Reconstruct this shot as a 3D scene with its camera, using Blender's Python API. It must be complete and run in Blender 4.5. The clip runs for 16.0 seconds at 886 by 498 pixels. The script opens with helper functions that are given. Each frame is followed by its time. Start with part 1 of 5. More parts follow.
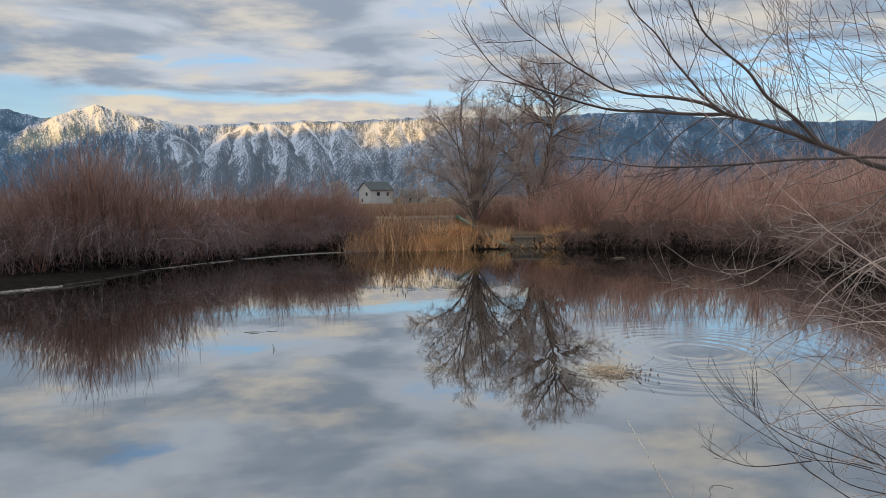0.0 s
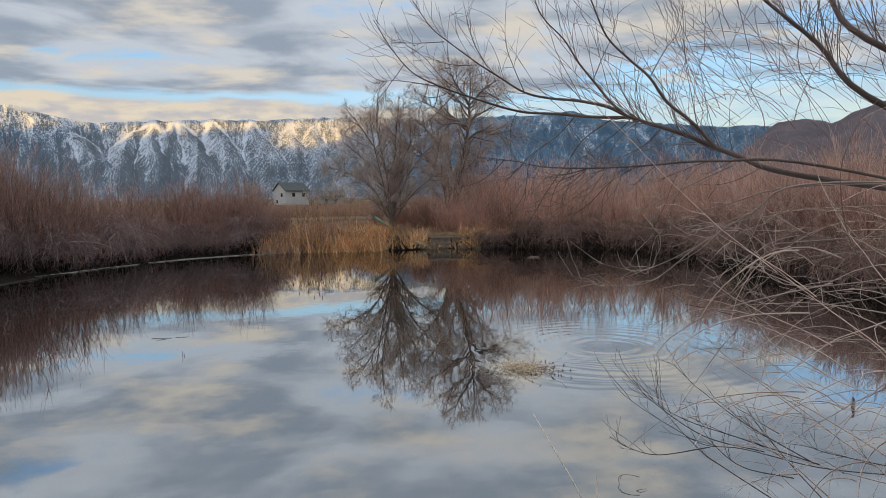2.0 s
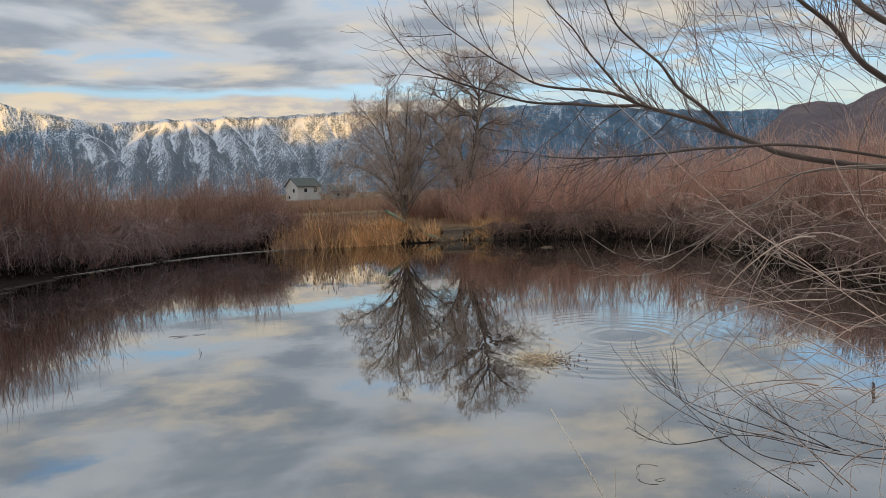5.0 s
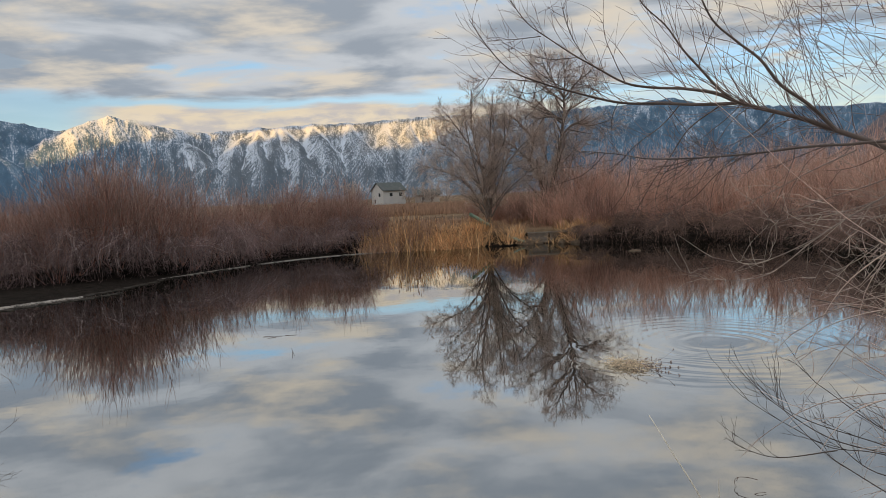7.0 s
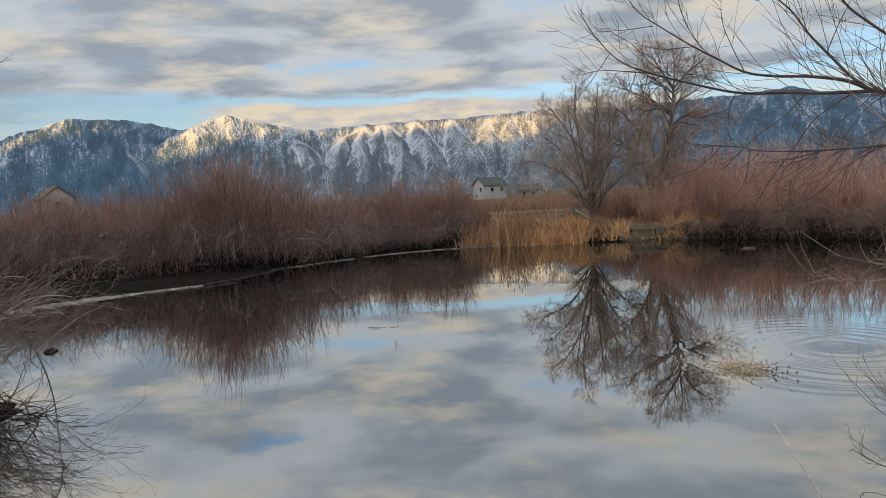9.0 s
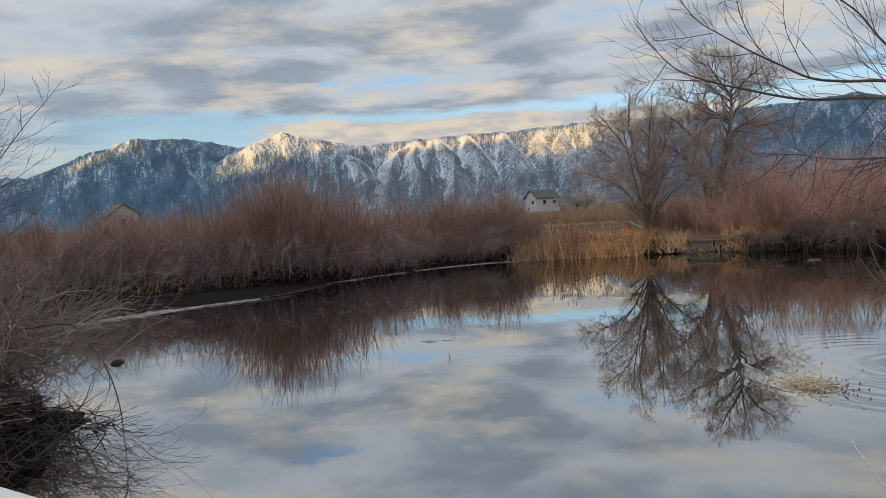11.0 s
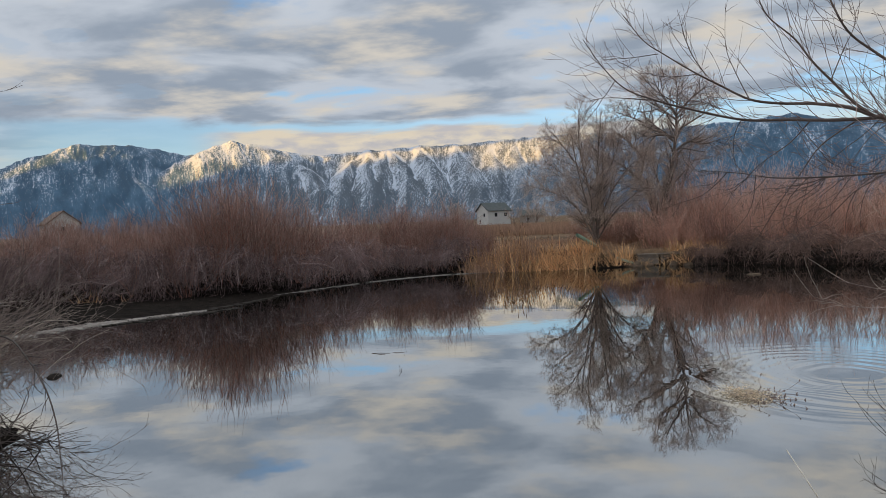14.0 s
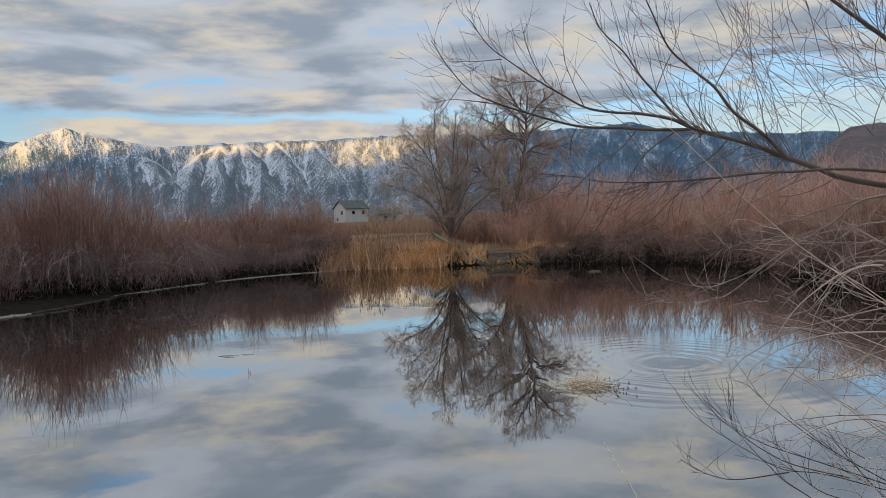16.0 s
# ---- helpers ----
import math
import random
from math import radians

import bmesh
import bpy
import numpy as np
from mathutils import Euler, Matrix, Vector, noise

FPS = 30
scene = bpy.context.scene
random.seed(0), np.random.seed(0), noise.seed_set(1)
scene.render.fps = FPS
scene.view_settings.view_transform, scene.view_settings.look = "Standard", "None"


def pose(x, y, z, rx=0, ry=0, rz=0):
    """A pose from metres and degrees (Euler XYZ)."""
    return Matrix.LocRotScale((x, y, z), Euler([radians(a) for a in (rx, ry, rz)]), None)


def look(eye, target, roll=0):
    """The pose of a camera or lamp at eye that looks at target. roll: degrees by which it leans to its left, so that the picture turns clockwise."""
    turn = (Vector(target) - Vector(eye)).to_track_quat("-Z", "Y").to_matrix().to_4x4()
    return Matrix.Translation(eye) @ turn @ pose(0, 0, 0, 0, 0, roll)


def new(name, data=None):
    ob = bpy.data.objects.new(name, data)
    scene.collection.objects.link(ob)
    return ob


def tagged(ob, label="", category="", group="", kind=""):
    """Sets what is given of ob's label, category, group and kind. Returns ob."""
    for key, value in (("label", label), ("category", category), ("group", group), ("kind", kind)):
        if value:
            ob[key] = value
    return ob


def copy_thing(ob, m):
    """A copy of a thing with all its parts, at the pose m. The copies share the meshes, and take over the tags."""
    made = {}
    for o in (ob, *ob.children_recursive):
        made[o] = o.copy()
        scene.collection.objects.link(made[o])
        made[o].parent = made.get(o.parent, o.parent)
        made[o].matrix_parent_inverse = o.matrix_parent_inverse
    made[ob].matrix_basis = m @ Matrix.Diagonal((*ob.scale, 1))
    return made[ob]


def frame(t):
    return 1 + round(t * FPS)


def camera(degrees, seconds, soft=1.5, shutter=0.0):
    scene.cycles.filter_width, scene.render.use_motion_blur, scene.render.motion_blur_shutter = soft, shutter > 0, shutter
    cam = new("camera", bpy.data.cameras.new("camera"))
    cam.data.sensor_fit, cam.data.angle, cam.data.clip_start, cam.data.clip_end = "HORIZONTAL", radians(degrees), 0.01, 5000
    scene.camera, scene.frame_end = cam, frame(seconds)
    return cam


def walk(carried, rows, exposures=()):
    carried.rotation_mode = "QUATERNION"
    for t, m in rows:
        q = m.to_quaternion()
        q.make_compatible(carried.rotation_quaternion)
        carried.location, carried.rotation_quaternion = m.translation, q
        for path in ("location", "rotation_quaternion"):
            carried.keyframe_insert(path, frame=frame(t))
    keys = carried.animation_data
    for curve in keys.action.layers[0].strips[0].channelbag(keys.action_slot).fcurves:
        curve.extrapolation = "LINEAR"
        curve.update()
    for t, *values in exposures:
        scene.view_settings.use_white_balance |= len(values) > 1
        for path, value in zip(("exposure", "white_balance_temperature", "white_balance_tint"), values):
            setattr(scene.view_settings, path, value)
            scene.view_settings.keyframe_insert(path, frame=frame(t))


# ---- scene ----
cam = camera(65.2, 16.0, soft=0.6)
METRES, EYE, TILT, LEAN, TURN = 8.0, 1.5, 0.0, 0.0, 0.0
PATH = [
    (0, (-0.187, -0.778, 3.077), (-0.192, 1.218, 2.946), -0.8),
    (0.5, (-0.178, -0.772, 3.082), (-0.115, 1.223, 2.952), -0.8),
    (1, (-0.164, -0.773, 3.081), (-0.031, 1.218, 2.955), -0.8),
    (1.5, (-0.156, -0.779, 3.08), (0.035, 1.208, 2.954), -0.9),
    (2, (-0.154, -0.78, 3.072), (0.077, 1.202, 2.94), -0.9),
    (2.5, (-0.153, -0.773, 3.082), (0.095, 1.206, 2.936), -1.2),
    (3, (-0.149, -0.77, 3.082), (0.101, 1.208, 2.922), -1.4),
    (5.5, (-0.155, -0.771, 3.084), (0.001, 1.217, 2.935), -2.6),
    (6, (-0.165, -0.767, 3.082), (-0.069, 1.226, 2.94), -2.7),
    (6.5, (-0.177, -0.765, 3.08), (-0.153, 1.231, 2.944), -2.7),
    (7, (-0.192, -0.782, 3.089), (-0.239, 1.213, 2.955), -2.8),
    (7.5, (-0.204, -0.789, 3.092), (-0.328, 1.203, 2.961), -2.8),
    (8, (-0.211, -0.784, 3.091), (-0.409, 1.202, 2.961), -2.7),
    (8.5, (-0.222, -0.784, 3.093), (-0.494, 1.192, 2.96), -2.7),
    (9, (-0.231, -0.804, 3.09), (-0.566, 1.163, 2.955), -2.7),
    (9.5, (-0.241, -0.809, 3.089), (-0.627, 1.149, 2.955), -2.9),
    (10, (-0.245, -0.791, 3.085), (-0.671, 1.16, 2.961), -3.0),
    (12.5, (-0.272, -0.827, 3.098), (-0.78, 1.106, 3.049), -3.5),
    (13, (-0.272, -0.817, 3.097), (-0.756, 1.123, 3.046), -3.3),
    (13.5, (-0.268, -0.819, 3.095), (-0.695, 1.134, 3.039), -3.0),
    (14, (-0.252, -0.808, 3.095), (-0.595, 1.162, 3.033), -2.6),
    (14.5, (-0.231, -0.801, 3.095), (-0.462, 1.184, 3.025), -2.3),
    (15, (-0.208, -0.793, 3.096), (-0.321, 1.203, 3.019), -2.1),
    (15.5, (-0.187, -0.775, 3.104), (-0.193, 1.223, 3.022), -1.9),
    (16, (-0.167, -0.747, 3.098), (-0.103, 1.25, 3.014), -2.0),
]
walk(cam, [(t, look(eye, target, roll)) for t, eye, target, roll in PATH], ((0, -0.02, 6150, 10), (2, -0.02, 6250, 10), (3, -0.02, 6350, 9), (6.5, -0.02, 6600, 10), (10, -0.04, 6350, 9), (12.5, -0.10, 6200, 10), (16, -0.10, 6200, 10)))

# ---- light ----
SUN_TURN, SUN_HEIGHT = 19.0, 3.0          # degrees: the sun stands behind the camera, to its left, close to the horizon
world = bpy.data.worlds.new("dusk_sky")
scene.world = world
world.use_nodes = True


def node(nt, kind, _links=(), **sets):
    """A node of nt with settings, and links as (input, socket or value)."""
    n = nt.nodes.new(kind)
    if "operation" in sets:
        n.operation = sets["operation"]
    if "blend_type" in sets:
        n.data_type, n.blend_type = "RGBA", sets["blend_type"]
    if "interpolation_type" in sets:
        n.interpolation_type = sets["interpolation_type"]
    if "attribute_name" in sets:
        n.attribute_name = sets["attribute_name"]
    for key, value in _links:
        if isinstance(value, bpy.types.NodeSocket):
            nt.links.new(value, n.inputs[key])
        else:
            n.inputs[key].default_value = value
    return n


def calc(nt, op, a, b=0.0, c=0.0):
    return node(nt, "ShaderNodeMath", ((0, a), (1, b), (2, c)), operation=op).outputs[0]


def span(nt, value, a, b, lo=0.0, hi=1.0):
    return node(nt, "ShaderNodeMapRange", ((0, value), (1, a), (2, b), (3, lo), (4, hi)), interpolation_type="SMOOTHSTEP").outputs[0]


def blend(nt, factor, a, b, how="MIX"):
    n = node(nt, "ShaderNodeMix", blend_type=how)
    for i, value in ((0, factor), (6, a), (7, b)):
        if isinstance(value, bpy.types.NodeSocket):
            nt.links.new(value, n.inputs[i])
        else:
            n.inputs[i].default_value = (*value, 1) if isinstance(value, tuple) else value
    return n.outputs[2]


def cloudy_sky(nt):
    nt.nodes.clear()
    way = node(nt, "ShaderNodeTexCoord").outputs["Generated"]
    sky = node(nt, "ShaderNodeTexSky")
    sky.sky_type, sky.sun_disc = "NISHITA", False
    sky.sun_elevation, sky.sun_rotation = radians(SUN_HEIGHT + 9), radians(180 + SUN_TURN)
    clear = blend(nt, 1.0, sky.outputs[0], (0.135, 0.152, 0.175), "MULTIPLY")
    part = node(nt, "ShaderNodeSeparateXYZ", ((0, way),))
    x, y, z = part.outputs
    up = calc(nt, "MAXIMUM", z, 0.0)
    flat = calc(nt, "ADD", up, 0.07)
    deck = node(nt, "ShaderNodeCombineXYZ", ((0, calc(nt, "DIVIDE", x, flat)), (1, calc(nt, "DIVIDE", y, flat)), (2, 0.0)))
    drawn = node(nt, "ShaderNodeVectorMath", ((0, deck.outputs[0]), (1, (0.80, 0.95, 1.0))), operation="MULTIPLY").outputs[0]
    place = node(nt, "ShaderNodeVectorMath", ((0, drawn), (1, CLOUD_SHIFT)), operation="ADD").outputs[0]
    big = node(nt, "ShaderNodeTexNoise", (("Vector", place), ("Scale", 1.8), ("Detail", 6.0), ("Roughness", 0.52), ("Distortion", 0.3))).outputs[0]
    low = node(nt, "ShaderNodeTexNoise", (("Vector", place), ("Scale", 0.6), ("Detail", 2.0))).outputs[0]
    lit = node(nt, "ShaderNodeTexNoise", (("Vector", node(nt, "ShaderNodeVectorMath", ((0, place), (1, (3.1, 0.35, 0))), operation="ADD").outputs[0]),
                                          ("Scale", 2.4), ("Detail", 5.0), ("Roughness", 0.54))).outputs[0]
    thick = calc(nt, "ADD", calc(nt, "MULTIPLY", big, 0.72), calc(nt, "MULTIPLY", low, 0.38))
    cover = span(nt, thick, 0.35, 0.45)
    grey = blend(nt, span(nt, thick, 0.45, 0.62), (0.56, 0.595, 0.64), (0.315, 0.362, 0.425))
    cloud = blend(nt, span(nt, lit, 0.46, 0.72), grey, (0.71, 0.645, 0.55))
    # small blue holes in the deck
    rags = node(nt, "ShaderNodeTexNoise", (("Vector", place), ("Scale", 7.0), ("Detail", 4.0))).outputs[0]
    for bearing, high, wide in HOLES:
        b, e = radians(bearing), radians(high)
        spot = (math.sin(b) * math.cos(e), math.cos(b) * math.cos(e), math.sin(e))
        away = node(nt, "ShaderNodeVectorMath", ((0, node(nt, "ShaderNodeVectorMath", ((0, way), (1, spot)), operation="SUBTRACT").outputs[0]), (1, (0.30, 0.30, 1.0))), operation="MULTIPLY").outputs[0]
        away = node(nt, "ShaderNodeVectorMath", ((0, away),), operation="LENGTH").outputs["Value"]
        ragged = calc(nt, "MULTIPLY_ADD", calc(nt, "SUBTRACT", rags, 0.5), wide * 3.5, away)
        cover = calc(nt, "MULTIPLY", cover, span(nt, ragged, 0.0, wide * 1.2, 0.1, 1.0))
    cloud = blend(nt, 1.0, cloud, blend(nt, calc(nt, "MULTIPLY", span(nt, z, 0.23, 0.85), span(nt, x, -0.30, 0.35, 1.0, 0.35)), (1.0, 1.0, 1.0), (2.5, 2.36, 2.22)), "MULTIPLY")
    # the clear strip above the range, and the bank of cloud that lies along its crest
    wave = calc(nt, "MULTIPLY_ADD", big, 0.05, calc(nt, "SUBTRACT", z, 0.025))
    strip = calc(nt, "MULTIPLY", span(nt, wave, 0.163, 0.148), span(nt, x, -0.72, -0.60, 0.25, 1.0))
    cover = calc(nt, "MULTIPLY", cover, calc(nt, "SUBTRACT", 1.0, calc(nt, "MULTIPLY", strip, 0.85)))
    left = calc(nt, "MULTIPLY", span(nt, x, -0.34, -0.50), span(nt, wave, 0.150, 0.166, 0.0, 0.85))
    cover = calc(nt, "MAXIMUM", cover, left)
    whole = blend(nt, cover, clear, cloud)
    bank = calc(nt, "MULTIPLY", span(nt, wave, 0.148, 0.136), span(nt, x, -0.50, -0.42))
    bank = calc(nt, "MULTIPLY", bank, span(nt, x, 0.22, 0.05, 0.35, 1.0))
    whole = blend(nt, bank, whole, blend(nt, span(nt, lit, 0.4, 0.6), (0.56, 0.53, 0.52), (0.78, 0.67, 0.51)))
    lamp = node(nt, "ShaderNodeBackground", (("Color", whole), ("Strength", SKY_STRENGTH)))
    nt.links.new(lamp.outputs[0], node(nt, "ShaderNodeOutputWorld").inputs[0])


CLOUD_SHIFT = (2.3, -1.4, 0.0)
SKY_STRENGTH = 1.0
# bearing, elevation in degrees, and width of each hole
HOLES = [(-25.2, 18.0, 0.014), (-38, 14.7, 0.008), (-22.6, 11.2, 0.007), (-40.3, 10.4, 0.009), (-33, 11.2, 0.008), (28, 10.0, 0.03), (22, 9.8, 0.02), (36, 12.6, 0.025)]
cloudy_sky(world.node_tree)

sun = new("sun", bpy.data.lights.new("sun", "SUN"))
sun.data.energy, sun.data.angle, sun.data.color = 8.0, radians(0.6), (1.0, 0.47, 0.02)
s_way = Vector((math.sin(radians(SUN_TURN)), math.cos(radians(SUN_TURN)), -math.tan(radians(SUN_HEIGHT))))
sun.matrix_world = look((0, -50, 60), Vector((0, -50, 60)) + s_way)


# ---- materials ----
def surface(name, rough=0.8, metal=0.0):
    m = bpy.data.materials.new(name)
    m.use_nodes = True
    nt = m.node_tree
    skin = nt.nodes["Principled BSDF"]
    skin.inputs["Roughness"].default_value, skin.inputs["Metallic"].default_value = rough, metal
    return m, nt, skin


def grain(nt, scale, detail=4.0, rough=0.55, stretch=None, coords="Object"):
    at = node(nt, "ShaderNodeTexCoord").outputs[coords]
    if stretch:
        at = node(nt, "ShaderNodeVectorMath", ((0, at), (1, stretch)), operation="MULTIPLY").outputs[0]
    return node(nt, "ShaderNodeTexNoise", (("Vector", at), ("Scale", scale), ("Detail", detail), ("Roughness", rough))).outputs[0]


def relief(nt, skin, height, strength, distance):
    b = node(nt, "ShaderNodeBump", (("Height", height), ("Strength", strength), ("Distance", distance)))
    nt.links.new(b.outputs[0], skin.inputs["Normal"])


def stem_skin(name, dark, pale, scale=1.2, each=0.5, rough=0.75):
    """Bark or stalk: two tones by noise, and by the stem."""
    m, nt, skin = surface(name, rough)
    island = node(nt, "ShaderNodeNewGeometry").outputs["Random Per Island"]
    whole = node(nt, "ShaderNodeObjectInfo").outputs["Random"]
    mix = calc(nt, "MULTIPLY", island, each)
    mix = calc(nt, "ADD", mix, calc(nt, "MULTIPLY", span(nt, grain(nt, scale), 0.3, 0.7), 0.65 - 0.5 * each))
    mix = calc(nt, "ADD", mix, calc(nt, "MULTIPLY", whole, 0.25))
    nt.links.new(blend(nt, mix, dark, pale), skin.inputs["Base Color"])
    return m


def ground_skin(name, tones, scale, bump=0.05, rough=0.95):
    m, nt, skin = surface(name, rough)
    a, b = span(nt, grain(nt, scale), 0.35, 0.65), span(nt, grain(nt, scale * 9, 6.0, 0.65), 0.3, 0.7)
    skin.inputs["Specular IOR Level"].default_value = 0.2
    colour = blend(nt, b, blend(nt, a, tones[0], tones[1]), tones[2])
    nt.links.new(colour, skin.inputs["Base Color"])
    relief(nt, skin, grain(nt, scale * 12, 8.0, 0.7), 0.9, bump)
    return m


BARK = stem_skin("bark", (0.085, 0.062, 0.052), (0.24, 0.185, 0.16), 3.0, 0.25)
FAR_BARK = stem_skin("far_bark", (0.11, 0.085, 0.075), (0.34, 0.27, 0.225), 1.0, 0.6)
FAR_TWIG = stem_skin("far_twig", (0.27, 0.205, 0.17), (0.74, 0.59, 0.49), 1.0, 0.7)
NEAR_TWIG = stem_skin("near_twig", (0.12, 0.075, 0.065), (0.34, 0.24, 0.20), 3.0, 0.5)
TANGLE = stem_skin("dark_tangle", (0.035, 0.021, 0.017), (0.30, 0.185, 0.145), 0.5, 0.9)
REED = stem_skin("bleached_reed", (0.48, 0.36, 0.23), (0.92, 0.76, 0.55), 3.0, 0.6)
PALE_TWIG = stem_skin("pale_twig", (0.32, 0.25, 0.20), (0.78, 0.67, 0.56), 3.0, 0.6)
SHOOT = stem_skin("pale_shoot", (0.22, 0.155, 0.13), (0.86, 0.68, 0.58), 3.0, 0.85)
RED_STEM = stem_skin("red_stem", (0.10, 0.038, 0.030), (0.52, 0.24, 0.17), 0.5, 0.85)
BROWN_STEM = stem_skin("brown_stem", (0.095, 0.054, 0.045), (0.62, 0.42, 0.345), 0.5, 0.85)
GREY_STEM = stem_skin("grey_stem", (0.030, 0.019, 0.018), (0.42, 0.285, 0.27), 0.5, 0.85)
BONE = stem_skin("bone_stem", (0.26, 0.19, 0.18), (0.72, 0.58, 0.54), 0.5, 0.8)
STRAW = stem_skin("straw", (0.22, 0.100, 0.040), (1.0, 0.63, 0.32), 1.0, 0.85)
DRY_GRASS = stem_skin("dry_grass", (0.22, 0.125, 0.085), (0.58, 0.375, 0.25), 1.0, 0.7)
SEED = stem_skin("seed_head", (0.10, 0.05, 0.025), (0.22, 0.12, 0.06), 2.0, 0.5)
# near-black, so that it carries the shade inside the shrubs
SHADED_LITTER = ground_skin("leaf_litter", ((0.010, 0.008, 0.007), (0.022, 0.016, 0.013), (0.042, 0.031, 0.025)), 1.5, 0.05, 0.95)
# brighter copies of the willow tones, standing in for light on the right bank
LIT_PINK_STEM = stem_skin("pink_stem", (0.22, 0.10, 0.072), (0.86, 0.49, 0.35), 0.5, 0.8)
LIT_PINK_TWIG = stem_skin("pink_twig", (0.32, 0.18, 0.135), (0.95, 0.64, 0.51), 0.5, 0.8)
BLEACHED = stem_skin("bleached_stalk", (0.60, 0.55, 0.46), (0.82, 0.78, 0.68), 3.0, 0.3)
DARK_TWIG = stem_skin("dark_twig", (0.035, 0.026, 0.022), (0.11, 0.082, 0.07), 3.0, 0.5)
SILVER_TWIG = stem_skin("silver_twig", (0.15, 0.11, 0.094), (0.44, 0.35, 0.30), 2.0, 0.6)

def land_skin():
    """The land: dark wet mud at the water, its colour deepened for the shrubs' shade, dry grass and bare earth above
    it.
    """
    m, nt, skin = surface("land", 0.95)
    at = node(nt, "ShaderNodeNewGeometry").outputs["Position"]
    x, y, z = node(nt, "ShaderNodeSeparateXYZ", ((0, at),)).outputs
    fine = node(nt, "ShaderNodeTexNoise", (("Vector", at), ("Scale", 3.0), ("Detail", 8.0), ("Roughness", 0.7))).outputs[0]
    wide = node(nt, "ShaderNodeTexNoise", (("Vector", at), ("Scale", 0.12), ("Detail", 4.0))).outputs[0]
    dry = blend(nt, span(nt, wide, 0.35, 0.65), (0.15, 0.095, 0.06), (0.30, 0.21, 0.13))
    dry = blend(nt, span(nt, fine, 0.3, 0.75), blend(nt, 0.5, dry, (0.07, 0.05, 0.035)), dry)
    mud = blend(nt, span(nt, fine, 0.35, 0.7), (0.009, 0.007, 0.006), (0.026, 0.021, 0.017))
    high = calc(nt, "ADD", z, calc(nt, "MULTIPLY", calc(nt, "SUBTRACT", fine, 0.5), 0.6))
    nt.links.new(blend(nt, span(nt, high, 0.40, 0.95), mud, dry), skin.inputs["Base Color"])
    skin.inputs["Specular IOR Level"].default_value = 0.05
    relief(nt, skin, fine, 0.8, 0.06)
    return m


def water_skin():
    m, nt, skin = surface("pond_water", 0.015)
    at = node(nt, "ShaderNodeNewGeometry").outputs["Position"]
    nt.nodes.remove(skin)
    gloss = node(nt, "ShaderNodeBsdfGlossy", (("Color", (0.80, 0.82, 0.825, 1)), ("Roughness", 0.012)))
    bed = node(nt, "ShaderNodeBsdfDiffuse", (("Color", (0.014, 0.012, 0.009, 1)),))
    soft = node(nt, "ShaderNodeTexNoise", (("Vector", at), ("Scale", 1.6), ("Detail", 2.0))).outputs[0]
    # faint rings spreading from the middle of the right half, fading outwards
    off = node(nt, "ShaderNodeVectorMath", ((0, at), (1, (4.9, 13.2, 0.0))), operation="SUBTRACT").outputs[0]
    far = node(nt, "ShaderNodeVectorMath", ((0, off),), operation="LENGTH").outputs["Value"]
    wob = node(nt, "ShaderNodeTexNoise", (("Vector", at), ("Scale", 0.8), ("Detail", 1.0))).outputs[0]
    ring = calc(nt, "SINE", calc(nt, "MULTIPLY", calc(nt, "ADD", far, calc(nt, "MULTIPLY", wob, 0.5)), 17.0))
    ring = calc(nt, "MULTIPLY", ring, calc(nt, "MULTIPLY", span(nt, far, 4.6, 0.8), span(nt, far, 0.2, 1.0)))
    height = calc(nt, "ADD", calc(nt, "MULTIPLY", soft, 0.13), calc(nt, "MULTIPLY", ring, 0.11))
    bump = node(nt, "ShaderNodeBump", (("Height", height), ("Strength", 0.35), ("Distance", 0.02)))
    nt.links.new(bump.outputs[0], gloss.inputs["Normal"])
    edge = node(nt, "ShaderNodeFresnel", (("IOR", 1.9),)).outputs[0]
    mix = node(nt, "ShaderNodeMixShader", ((0, span(nt, edge, 0.10, 0.42, 0.60, 0.81)), (1, bed.outputs[0]), (2, gloss.outputs[0])))
    nt.links.new(mix.outputs[0], nt.nodes["Material Output"].inputs[0])
    return m


